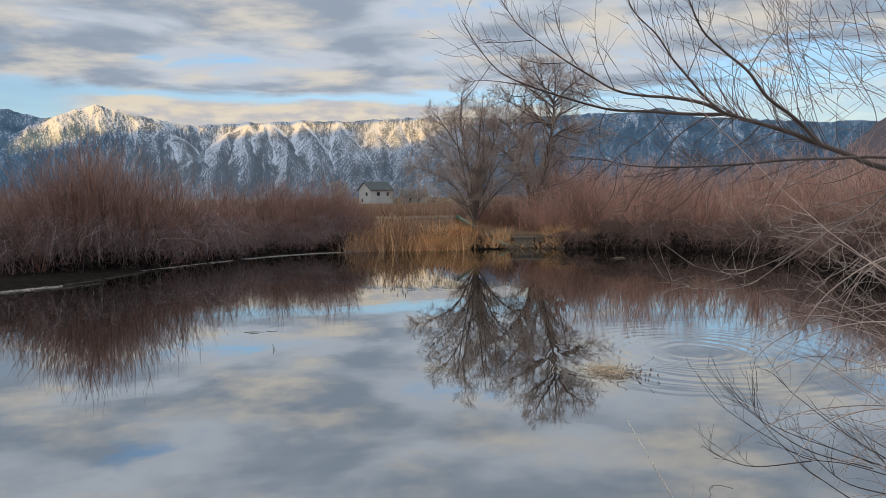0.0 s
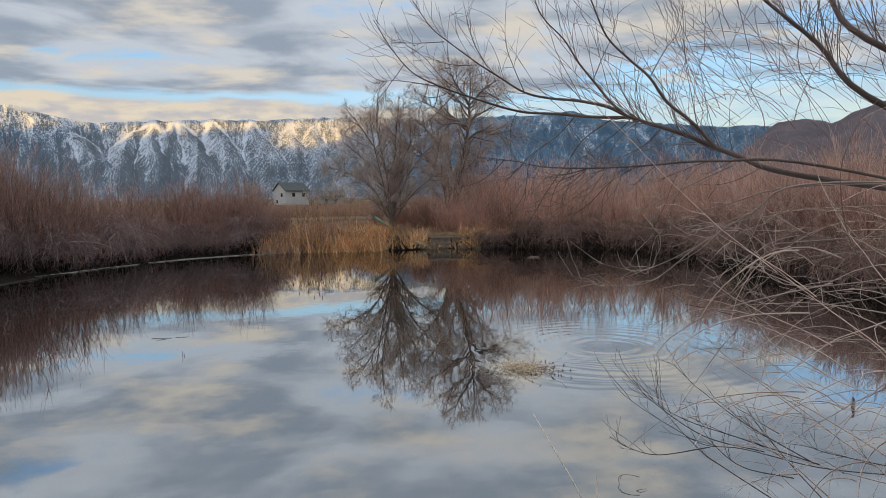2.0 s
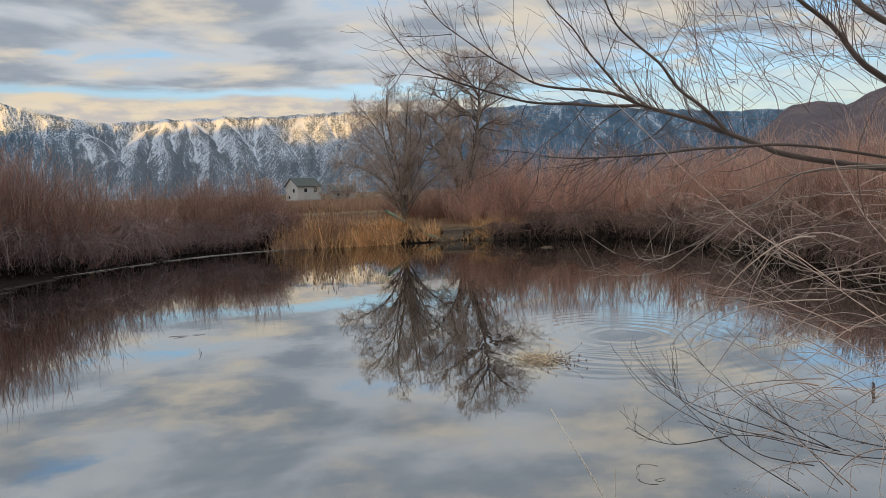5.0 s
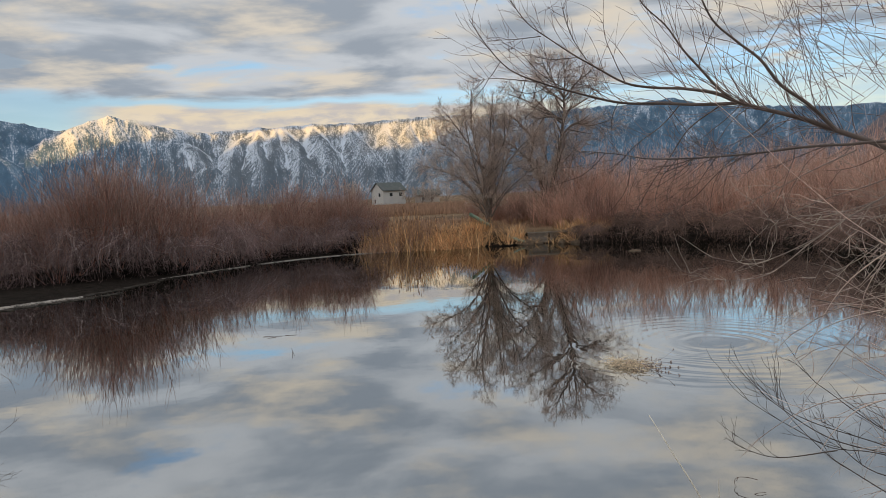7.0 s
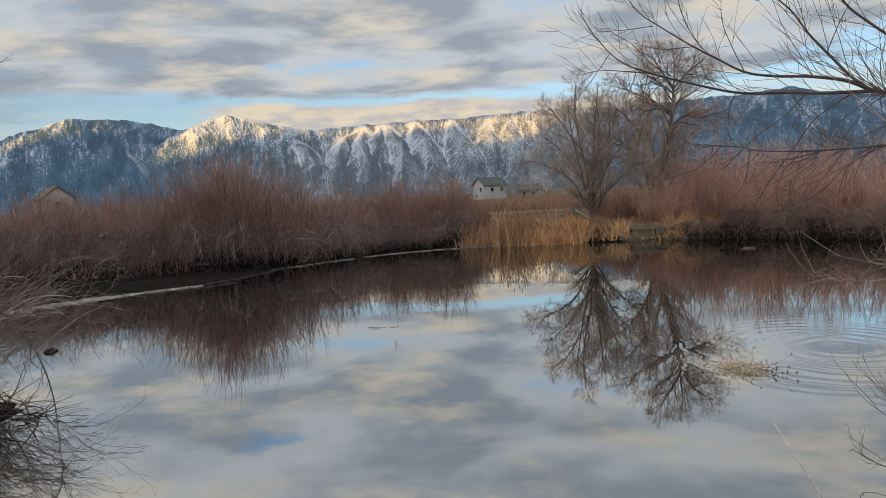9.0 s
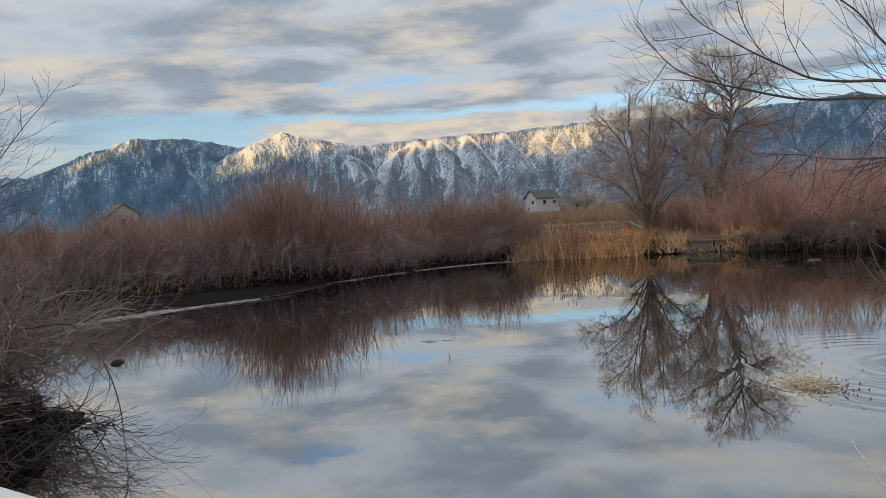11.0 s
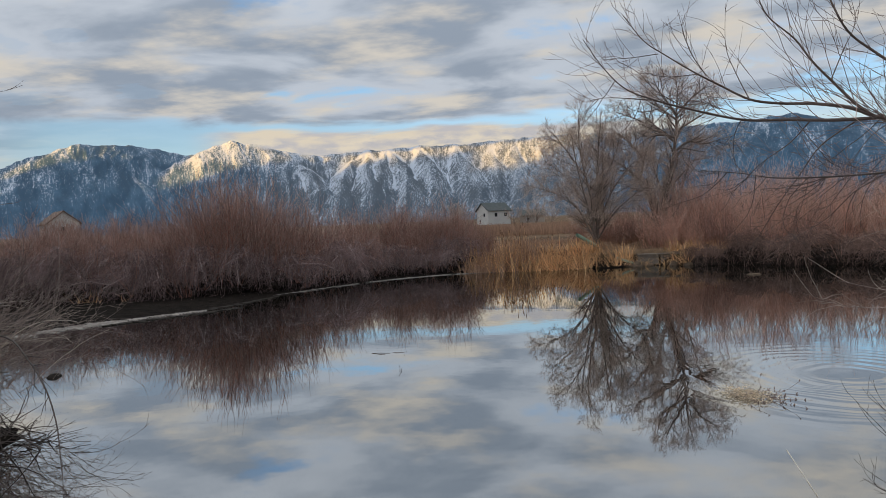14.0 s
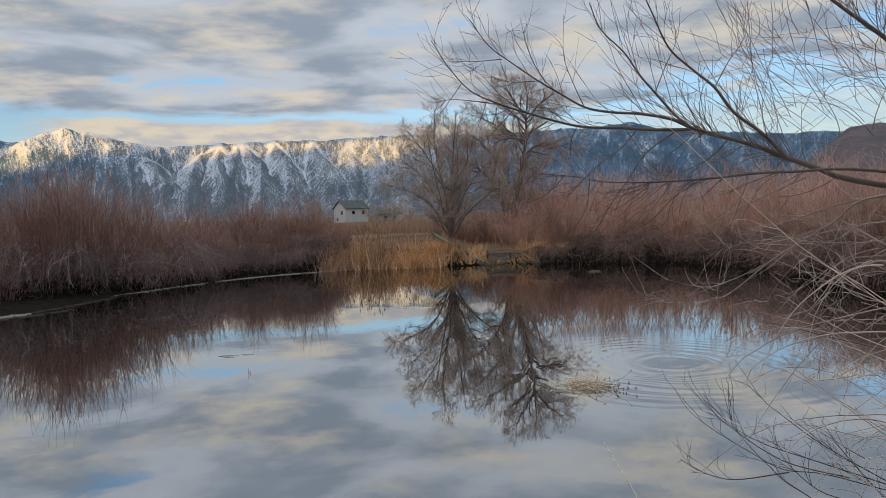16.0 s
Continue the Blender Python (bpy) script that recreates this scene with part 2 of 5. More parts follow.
def mountain_skin():
    """Snow over rock and forest, in blues that hold the haze of distance: snow in the gullies and in streaks down the
    slopes, more forest at the range's ends.
    """
    m, nt, skin = surface("snowy_mountain", 0.95)
    geo = node(nt, "ShaderNodeNewGeometry")
    at = geo.outputs["Position"]
    x, y, z = node(nt, "ShaderNodeSeparateXYZ", ((0, at),)).outputs
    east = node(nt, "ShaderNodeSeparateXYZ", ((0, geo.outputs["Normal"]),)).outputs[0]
    gully, across, arc, rise = [node(nt, "ShaderNodeAttribute", attribute_name=n).outputs["Fac"] for n in ("gully", "across", "arc", "rise")]
    face = node(nt, "ShaderNodeCombineXYZ", ((0, arc), (1, calc(nt, "MULTIPLY", z, 0.62)), (2, 0.0))).outputs[0]
    tree = node(nt, "ShaderNodeTexNoise", (("Vector", face), ("Scale", 0.17), ("Detail", 3.0), ("Roughness", 0.7))).outputs[0]
    patch = node(nt, "ShaderNodeTexNoise", (("Vector", face), ("Scale", 0.012), ("Detail", 5.0), ("Roughness", 0.62))).outputs[0]
    down = node(nt, "ShaderNodeCombineXYZ", ((0, calc(nt, "MULTIPLY", across, 0.095)), (1, calc(nt, "MULTIPLY", z, 0.022)), (2, 0.0))).outputs[0]
    streak = node(nt, "ShaderNodeTexNoise", (("Vector", down), ("Scale", 1.0), ("Detail", 5.0), ("Roughness", 0.68), ("Distortion", 0.5))).outputs[0]
    middle = calc(nt, "ADD", span(nt, x, -1700.0, -1150.0), span(nt, x, -100.0, 380.0, 0.0, -1.0))     # 1 in the bare middle
    # how thickly trees stand: more at the range's ends and low down, none in the gullies; right-facing slopes are
    # darkened in place of shade
    wood = calc(nt, "MULTIPLY_ADD", middle, -0.08, 0.65)
    wood = calc(nt, "MULTIPLY_ADD", calc(nt, "SUBTRACT", streak, 0.5), -1.0, wood)
    wood = calc(nt, "MULTIPLY_ADD", calc(nt, "SUBTRACT", patch, 0.5), -0.7, wood)
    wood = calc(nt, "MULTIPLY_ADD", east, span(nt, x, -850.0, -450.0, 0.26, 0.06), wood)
    wood = calc(nt, "MULTIPLY_ADD", gully, -0.50, wood)
    wood = calc(nt, "ADD", wood, span(nt, rise, 2.6, 5.2, 0.08, -0.04))
    # the tops of the highest peaks, whitened so that their sunlit gold comes out brighter
    peak = calc(nt, "MULTIPLY", calc(nt, "MULTIPLY", span(nt, x, -2100.0, -1850.0), span(nt, x, -1250.0, -1450.0)), span(nt, rise, 5.0, 6.2))
    wood = calc(nt, "MULTIPLY_ADD", peak, -0.16, wood)
    wood = calc(nt, "ADD", wood, span(nt, x, 100.0, 600.0, 0.0, 0.10))
    stand = calc(nt, "ADD", calc(nt, "MULTIPLY_ADD", tree, 0.75, 0.125), calc(nt, "MULTIPLY", calc(nt, "SUBTRACT", 0.5, wood), 0.66))
    # distance haze is mixed into the forest and snow blues
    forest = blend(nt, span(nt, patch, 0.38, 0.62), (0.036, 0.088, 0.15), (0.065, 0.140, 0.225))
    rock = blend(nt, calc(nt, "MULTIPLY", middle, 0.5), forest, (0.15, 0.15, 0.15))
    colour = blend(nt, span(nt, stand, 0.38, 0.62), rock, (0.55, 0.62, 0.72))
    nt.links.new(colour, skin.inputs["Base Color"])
    relief(nt, skin, tree, 0.25, 5.0)
    return m


def mist_skin():
    """Cloud whose sunlit tone is its own glow, thinning out at its edges."""
    m, nt, skin = surface("cloud_vapour", 1.0)
    at = node(nt, "ShaderNodeNewGeometry").outputs["Position"]
    drawn = node(nt, "ShaderNodeVectorMath", ((0, at), (1, (1.0, 0.2, 2.6))), operation="MULTIPLY").outputs[0]
    puff = node(nt, "ShaderNodeTexNoise", (("Vector", drawn), ("Scale", 0.006), ("Detail", 5.0), ("Roughness", 0.55))).outputs[0]
    body = node(nt, "ShaderNodeAttribute", attribute_name="body").outputs["Fac"]
    veil = calc(nt, "MULTIPLY", body, span(nt, calc(nt, "ADD", calc(nt, "MULTIPLY", body, 0.35), puff), 0.40, 0.78))
    glow = node(nt, "ShaderNodeEmission", (("Color", blend(nt, span(nt, puff, 0.38, 0.62), (0.55, 0.52, 0.51), (0.80, 0.69, 0.53))),))
    clear = node(nt, "ShaderNodeBsdfTransparent")
    mix = node(nt, "ShaderNodeMixShader", ((0, veil), (1, clear.outputs[0]), (2, glow.outputs[0])))
    nt.links.new(mix.outputs[0], nt.nodes["Material Output"].inputs[0])
    nt.nodes.remove(skin)
    return m


MIST = mist_skin()
# the hill's scrub tones are greyed to hold distance haze
SCRUB = ground_skin("scrub", ((0.13, 0.105, 0.115), (0.20, 0.152, 0.155), (0.13, 0.12, 0.14)), 0.012, 3.0, 0.95)
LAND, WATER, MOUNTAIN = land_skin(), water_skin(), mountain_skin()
MUD = ground_skin("wet_mud", ((0.012, 0.0095, 0.0075), (0.026, 0.021, 0.017), (0.045, 0.037, 0.03)), 1.5, 0.03, 0.9)
RIME = ground_skin("rime", ((0.30, 0.265, 0.235), (0.035, 0.028, 0.024), (0.44, 0.40, 0.36)), 1.6, 0.03, 0.85)
PLANK = stem_skin("weathered_plank", (0.10, 0.082, 0.066), (0.25, 0.205, 0.165), 2.5, 0.5)
GREEN = stem_skin("green_paint", (0.16, 0.27, 0.20), (0.36, 0.50, 0.40), 2.0, 0.2, 0.5)
SIDING = stem_skin("house_siding", (0.60, 0.60, 0.58), (0.76, 0.75, 0.72), 0.4, 0.3)
BEIGE = stem_skin("house_beige", (0.44, 0.38, 0.33), (0.58, 0.52, 0.46), 0.4, 0.3)
SHINGLE = stem_skin("roof_shingle", (0.060, 0.075, 0.075), (0.12, 0.135, 0.13), 1.0, 0.4)
BROWN_ROOF = stem_skin("brown_roof", (0.12, 0.075, 0.05), (0.20, 0.13, 0.09), 1.0, 0.4)
TRIM = stem_skin("white_trim", (0.72, 0.72, 0.70), (0.82, 0.82, 0.80), 1.0, 0.2)
GLASS, _nt, _skin = surface("dark_glass", 0.08)
_skin.inputs["Base Color"].default_value = (0.03, 0.035, 0.04, 1)


# ---- mesh helpers ----
def smooth(v, a, b):
    t = np.clip((v - a) / (b - a), 0, 1)
    return t * t * (3 - 2 * t)


def mesh_of(name, verts, faces, material, shade=True):
    me = bpy.data.meshes.new(name)
    me.from_pydata([tuple(v) for v in verts], [], faces)
    if shade:
        me.polygons.foreach_set("use_smooth", [True] * len(me.polygons))
    me.materials.append(material)
    me.update()
    return me


def part(name, data, material, parent, label=""):
    """Links a bmesh, or Tubes, as one mesh object under a thing or a part."""
    if isinstance(data, Tubes):
        me = mesh_of(name, data.verts, data.faces, material)
    elif isinstance(data, bmesh.types.BMesh):
        me = bpy.data.meshes.new(name)
        data.to_mesh(me)
        data.free()
        me.materials.append(material)
    else:
        me = data
    ob = new(name, me)
    ob.parent = parent
    return tagged(ob, label)


def thing(name, label, category, group="", kind="", at=None):
    ob = new(name)
    ob.empty_display_size = 0.2
    if at is not None:
        ob.matrix_basis = at
    return tagged(ob, label, category, group, kind)


class Tubes:
    """Gathers tapered tubes into one mesh."""

    def __init__(self):
        self.verts, self.faces = [], []

    def add(self, path, r0, r1, sides=3):
        path = [Vector(p) for p in path]
        n, base = len(path), len(self.verts)
        a = None
        for i, p in enumerate(path):
            d = (path[min(i + 1, n - 1)] - path[max(i - 1, 0)]).normalized()
            if a is None:
                a = d.orthogonal()
            a = (a - d * a.dot(d)).normalized()
            b = d.cross(a)
            r = r0 + (r1 - r0) * i / (n - 1)
            for k in range(sides):
                w = 2 * math.pi * k / sides
                self.verts.append(p + (a * math.cos(w) + b * math.sin(w)) * r)
        for i in range(n - 1):
            for k in range(sides):
                q, s = base + i * sides + k, base + i * sides + (k + 1) % sides
                self.faces.append((q, s, s + sides, q + sides))
        if r1 > 0.012:
            self.faces.append(tuple(base + (n - 1) * sides + k for k in range(sides)))

    def blade(self, path, width, aside):
        """A flat leaf, folded along its middle."""
        base, n, aside = len(self.verts), len(path), Vector(aside).normalized()
        for i, p in enumerate(path):
            w = width * (1 - (i / (n - 1)) ** 2) * 0.5 + 0.0015
            p = Vector(p)
            fold = aside.cross(Vector((0, 0, 1))) * w * 0.5
            self.verts += [p - aside * w, p + fold, p + aside * w]
        for i in range(n - 1):
            q = base + 3 * i
            self.faces += [(q, q + 1, q + 4, q + 3), (q + 1, q + 2, q + 5, q + 4)]


def spline(points, steps):
    """A smooth line through a few control points."""
    p = [Vector(q) for q in points]
    p = [2 * p[0] - p[1]] + p + [2 * p[-1] - p[-2]]
    out = []
    for i in range(1, len(p) - 2):
        for k in range(steps):
            t = k / steps
            a, b, c, d = p[i - 1], p[i], p[i + 1], p[i + 2]
            out.append(0.5 * (2 * b + (c - a) * t + (2 * a - 5 * b + 4 * c - d) * t * t + (3 * b - a - 3 * c + d) * t ** 3))
    return out + [p[-2]]


def wander(rng, start, way, length, segs, crook, rise, bend=0.0):
    """A wavering line; rise bends it up (or, minus, down) along its way."""
    p, d, out = Vector(start), Vector(way).normalized(), [Vector(start)]
    curl = Vector((rng.gauss(0, bend), rng.gauss(0, bend), rng.gauss(0, bend))) if bend else Vector()
    for i in range(segs):
        d = (d + curl + Vector((rng.gauss(0, crook), rng.gauss(0, crook), rng.gauss(0, crook) + rise))).normalized()
        p = p + d * (length / segs)
        out.append(p.copy())
    return out


def off_way(rng, d, angle):
    d = Vector(d).normalized()
    a = d.orthogonal().normalized()
    a.rotate(Matrix.Rotation(rng.uniform(0, 2 * math.pi), 3, d))
    return (d * math.cos(angle) + a * math.sin(angle)).normalized()


def grow(rng, wood, twigs, path, r0, r1, level, density, reach, rise=0.04, spread=(0.5, 0.95), sides=5, begin=0.25, crook=0.07, lean=None, least=0.0025):
    """A limb along path with its own branches; level counts down to the last twigs."""
    (wood if level > 1 else twigs).add(path, r0, r1, sides if level > 1 else 3)
    if level == 0:
        return
    n = len(path)
    length = sum((path[i + 1] - path[i]).length for i in range(n - 1))
    for j in range(max(2, int(length * density))):
        f = begin + (1 - begin) * (j + rng.random()) / max(2, int(length * density))
        i = min(int(f * (n - 1)), n - 2)
        p = path[i].lerp(path[i + 1], f * (n - 1) - i)
        d = off_way(rng, path[i + 1] - path[i], rng.uniform(*spread))
        if lean is not None:
            d = (d + lean).normalized()
        size = reach * (1.15 - 0.65 * f) * rng.uniform(0.6, 1.2)
        r = (r0 + (r1 - r0) * f) * rng.uniform(0.45, 0.7)
        grow(rng, wood, twigs, wander(rng, p, d, size, 5 if level > 1 else 4, crook, rise), max(r, least * 1.6), max(r * 0.3, least),
             level - 1, density * 1.6, reach * 0.5, rise, spread, max(3, sides - 1), 0.2, crook * 1.2, lean, least)


# ---- land and water ----
SHORE = [(-8.2, 6.3), (-7.0, 4.6), (-4, 3.2), (0, 2.7), (3, 2.9), (5.5, 3.6), (8, 5.5), (10.5, 8.5), (13, 12.5), (15.2, 17), (16, 21.5), (16.5, 26), (17.2, 31),
         (17.6, 35.5), (16, 40.5), (11.5, 43.4), (7.8, 44.8), (5.5, 46), (4.2, 46.2), (2.9, 45.3), (-2.3, 44.5), (-6.3, 44.3), (-9.4, 42.5),
         (-11.8, 39), (-14, 34), (-15, 28), (-16.6, 24.9), (-18, 22.8), (-19.2, 19.4), (-19.5, 16), (-15, 12.5), (-11, 10.3), (-9.1, 9.1)]


# the foot of the bank: the shore itself, but on the left behind the mud flat
BANK = SHORE[:20] + [(-2.3, 45.2), (-6.3, 45.4), (-9.2, 44.9), (-11.8, 43.2), (-13.8, 38.5), (-16.4, 33.8), (-19.2, 32), (-23.5, 31), (-27.5, 28.5), (-29, 23), (-27, 17),
                     (-21, 13.5), (-15, 11.6), (-11, 9.9), (-9.1, 8.9)]


def outline_distance(line, x, y):
    """Metres from a closed line: positive outside, negative inside."""
    d, inside = np.full(x.shape, 1e9), np.zeros(x.shape, bool)
    for (ax, ay), (bx, by) in zip(line, line[1:] + line[:1]):
        t = np.clip(((x - ax) * (bx - ax) + (y - ay) * (by - ay)) / ((bx - ax) ** 2 + (by - ay) ** 2), 0, 1)
        d = np.minimum(d, np.hypot(x - ax - t * (bx - ax), y - ay - t * (by - ay)))
        inside ^= ((ay > y) != (by > y)) & (x < (bx - ax) * (y - ay) / (by - ay + 1e-12) + ax)
    return np.where(inside, -d, d)


def land_height(x, y):
    x, y = np.asarray(x, float), np.asarray(y, float)
    jag = 0.25 * np.sin(x * 1.3 + 0.7 * y) * np.sin(y * 1.1 - 0.4 * x) + 0.10 * np.sin(x * 3.7 - y * 1.9) * np.sin(y * 3.1 + x)
    d = outline_distance(SHORE, x, y) + jag
    e = outline_distance(BANK, x, y) + jag * 1.3
    low = np.where(d < 0, np.maximum(d * 0.3, -0.7), 0.10 * np.minimum(d / 3, 1) + 0.02 * np.minimum(d, 1) * (1 + np.sin(x * 5.1) * np.sin(y * 4.3)))
    rise = 0.85 * smooth(e, 0.1, 1.5) + 0.4 * smooth(e, 1.5, 12) + 0.04 * np.sin(x * 4.1 + y) * np.sin(y * 3.7 - x) * smooth(e, 0.2, 1.0)
    rise += 0.35 * smooth(e, 0.5, 3) * np.exp(-(x / 9) ** 2 - ((y + 1) / 4) ** 2)
    return low + rise + 0.010 * np.maximum(y - 60, 0) + 0.004 * np.maximum(np.abs(x) - 60, 0)


def height_at(x, y):
    return float(land_height(np.array([x]), np.array([y]))[0])


def axis(lo, hi, step, far):
    near = list(np.arange(lo, hi + step / 2, step))
    out, back, s = [], [], step
    while near[-1] + sum(out) < far:
        s *= 1.25
        out.append(s)
    right = list(near[-1] + np.cumsum(out))
    left = list(near[0] - np.cumsum(out))[::-1]
    return np.array(left + near + right)


def grid_faces(nx, ny):
    return [(j * nx + i, j * nx + i + 1, (j + 1) * nx + i + 1, (j + 1) * nx + i) for j in range(ny - 1) for i in range(nx - 1)]


gx, gy = axis(-34, 34, 0.5, 4700), axis(-4, 54, 0.5, 4700)
mx, my = np.meshgrid(gx, gy)
gz = land_height(mx.ravel(), my.ravel())
ground = new("ground", mesh_of("ground", np.column_stack((mx.ravel(), my.ravel(), gz)), grid_faces(len(gx), len(gy)), LAND))
tagged(ground, "dry grassy banks and dark wet mud round a pond", "ground", kind="structure")

bm = bmesh.new()
bmesh.ops.create_grid(bm, x_segments=8, y_segments=8, size=1, matrix=Matrix.Translation((0, 25, 0)) @ Matrix.Diagonal((27, 27, 1, 1)))
water = part("water", bm, WATER, None)
tagged(water, "still dark pond water mirroring the cloudy sky", "water", kind="structure")


# ---- the mountains ----
# ridges as (bearing in degrees, elevation in degrees, metres away): the crest first, then the spurs that run down from it
CREST_LEFT = [(-75, 3.0, 4300), (-60, 3.4, 4300), (-49, 4.5, 4300), (-46, 4.5, 4200), (-43.6, 4.4, 4000), (-42, 5.4, 3950), (-40, 6.35, 3900), (-37.3, 7.2, 3900), (-35.5, 7.15, 3980)]
CREST_VALLEY = [(-35.5, 7.15, 3980), (-33.2, 7.1, 4350), (-31.6, 6.8, 4450), (-30, 6.4, 4450), (-29, 6.5, 4300), (-28.1, 6.9, 4100), (-26.4, 7.5, 3950)]
CREST_MIDDLE = [(-26.4, 7.55, 3950), (-25.4, 7.3, 3930), (-24.2, 7.2, 3950), (-22.3, 6.55, 3960), (-20.2, 6.2, 4150), (-19, 6.3, 4150), (-17, 6.5, 4000), (-14.1, 6.63, 4000), (-11.8, 6.7, 4000),
                (-8.5, 6.75, 4000), (-3.5, 6.95, 4000), (0, 7.05, 4000), (6, 6.8, 4000)]
CREST_RIGHT = [(6, 6.8, 4000), (11, 6.95, 4000), (15.5, 7.0, 3980), (17.4, 7.1, 3950), (21.4, 6.15, 4000), (26, 5.75, 4000), (30, 5.4, 4000), (36, 5.2, 4000), (46, 5.0, 4000), (60, 4.2, 4000), (75, 3.5, 4000)]
SPURS = [[(-45.5, 4.4, 4150), (-47, 2.8, 3600), (-48, 1.2, 3200)], [(-42.4, 5.2, 3950), (-44.2, 3.4, 3550), (-45.5, 1.2, 3200)],
         [(-40.0, 6.35, 3900), (-41.2, 4.4, 3520), (-42.6, 1.3, 3150)], [(-38.6, 6.8, 3900), (-38.9, 4.6, 3500), (-39.4, 1.3, 3150)],
         [(-37.2, 7.2, 3900), (-37.9, 5.4, 3620), (-37.6, 1.3, 3120)], [(-35.6, 7.1, 3960), (-35.4, 5.0, 3560), (-35.2, 1.3, 3120)],
         [(-35.5, 7.15, 3980), (-33.8, 5.3, 3680), (-32.1, 3.4, 3330), (-31.6, 1.2, 3080)], [(-33.4, 7.1, 4350), (-32.6, 5.6, 4100), (-31.9, 4.2, 3800)], [(-30.8, 6.6, 4450), (-31.0, 5.0, 4050), (-31.3, 3.9, 3750)],
         [(-27.6, 7.1, 4020), (-29.4, 5.0, 3600), (-31.0, 2.8, 3250), (-31.5, 1.2, 3080)], [(-26.7, 7.45, 3950), (-27.9, 4.8, 3520), (-28.9, 1.3, 3120)],
         [(-25.3, 7.3, 3930), (-25.4, 5.2, 3560), (-25.6, 1.3, 3120)], [(-23.6, 7.0, 3950), (-23.7, 4.6, 3500), (-23.4, 1.3, 3120)],
         [(-22.3, 6.55, 3960), (-21.2, 5.3, 3660), (-19.75, 3.6, 3330), (-19.9, 1.2, 3100)], [(-15.9, 6.5, 3980), (-17.3, 5.1, 3640), (-18.6, 3.0, 3250), (-19.6, 1.2, 3080)],
         [(-15.7, 6.5, 3980), (-15.9, 4.2, 3430), (-16.1, 1.3, 3120)], [(-14.1, 6.63, 4000), (-14.4, 4.8, 3560), (-14.2, 1.3, 3120)], [(-13.9, 6.5, 3960), (-12.7, 4.9, 3580), (-11.5, 3.4, 3320), (-11.3, 1.3, 3100)],
         [(-11.7, 6.7, 4000), (-10.7, 5.0, 3580), (-9.6, 3.2, 3280), (-9.3, 1.3, 3100)], [(-8.6, 6.75, 4000), (-7.7, 5.0, 3580), (-6.9, 3.0, 3250)], [(-5.7, 6.8, 4000), (-5.3, 5.1, 3600), (-5.4, 2.6, 3220)],
         [(-3.5, 6.95, 4000), (-3.7, 5.0, 3580), (-3.2, 2.6, 3220)], [(-1.0, 7.0, 4000), (-1.2, 5.0, 3580), (-0.6, 2.6, 3220)], [(2.2, 6.95, 4000), (1.7, 5.0, 3580), (2.5, 2.4, 3200)],
         [(5.4, 6.8, 4000), (5.7, 4.9, 3580), (5.0, 2.2, 3180)], [(9.0, 6.9, 4000), (8.4, 5.0, 3580), (9.0, 2.2, 3180)], [(12.4, 6.95, 3990), (12.6, 5.0, 3580), (11.6, 2.2, 3180)],
         [(15.4, 7.0, 3980), (14.9, 5.2, 3580), (15.4, 2.2, 3180)], [(17.6, 7.0, 3960), (18.4, 5.0, 3580), (18.6, 2.2, 3180)], [(21.6, 6.1, 4000), (21.8, 4.5, 3580), (22.6, 2.0, 3180)], [(26, 5.75, 4000), (26.4, 4.2, 3580), (26.0, 2.0, 3180)],
         [(31, 5.4, 4000), (30.6, 4.0, 3580), (31, 2.0, 3180)], [(37, 5.2, 4000), (36.6, 4.0, 3580), (37, 2.0, 3180)], [(45, 5.0, 4000), (44, 3.8, 3580), (45, 2.0, 3180)], [(56, 4.5, 4000), (55, 3.4, 3580), (56, 2.0, 3180)]]


def fractal(x, y, scale, seed, octaves=5):
    """Plain fractal noise on a grid of points."""
    return np.array([noise.fractal(Vector((a * scale, b * scale, seed)), 0.9, 2.1, octaves) for a, b in zip(x.ravel(), y.ravel())]).reshape(x.shape)


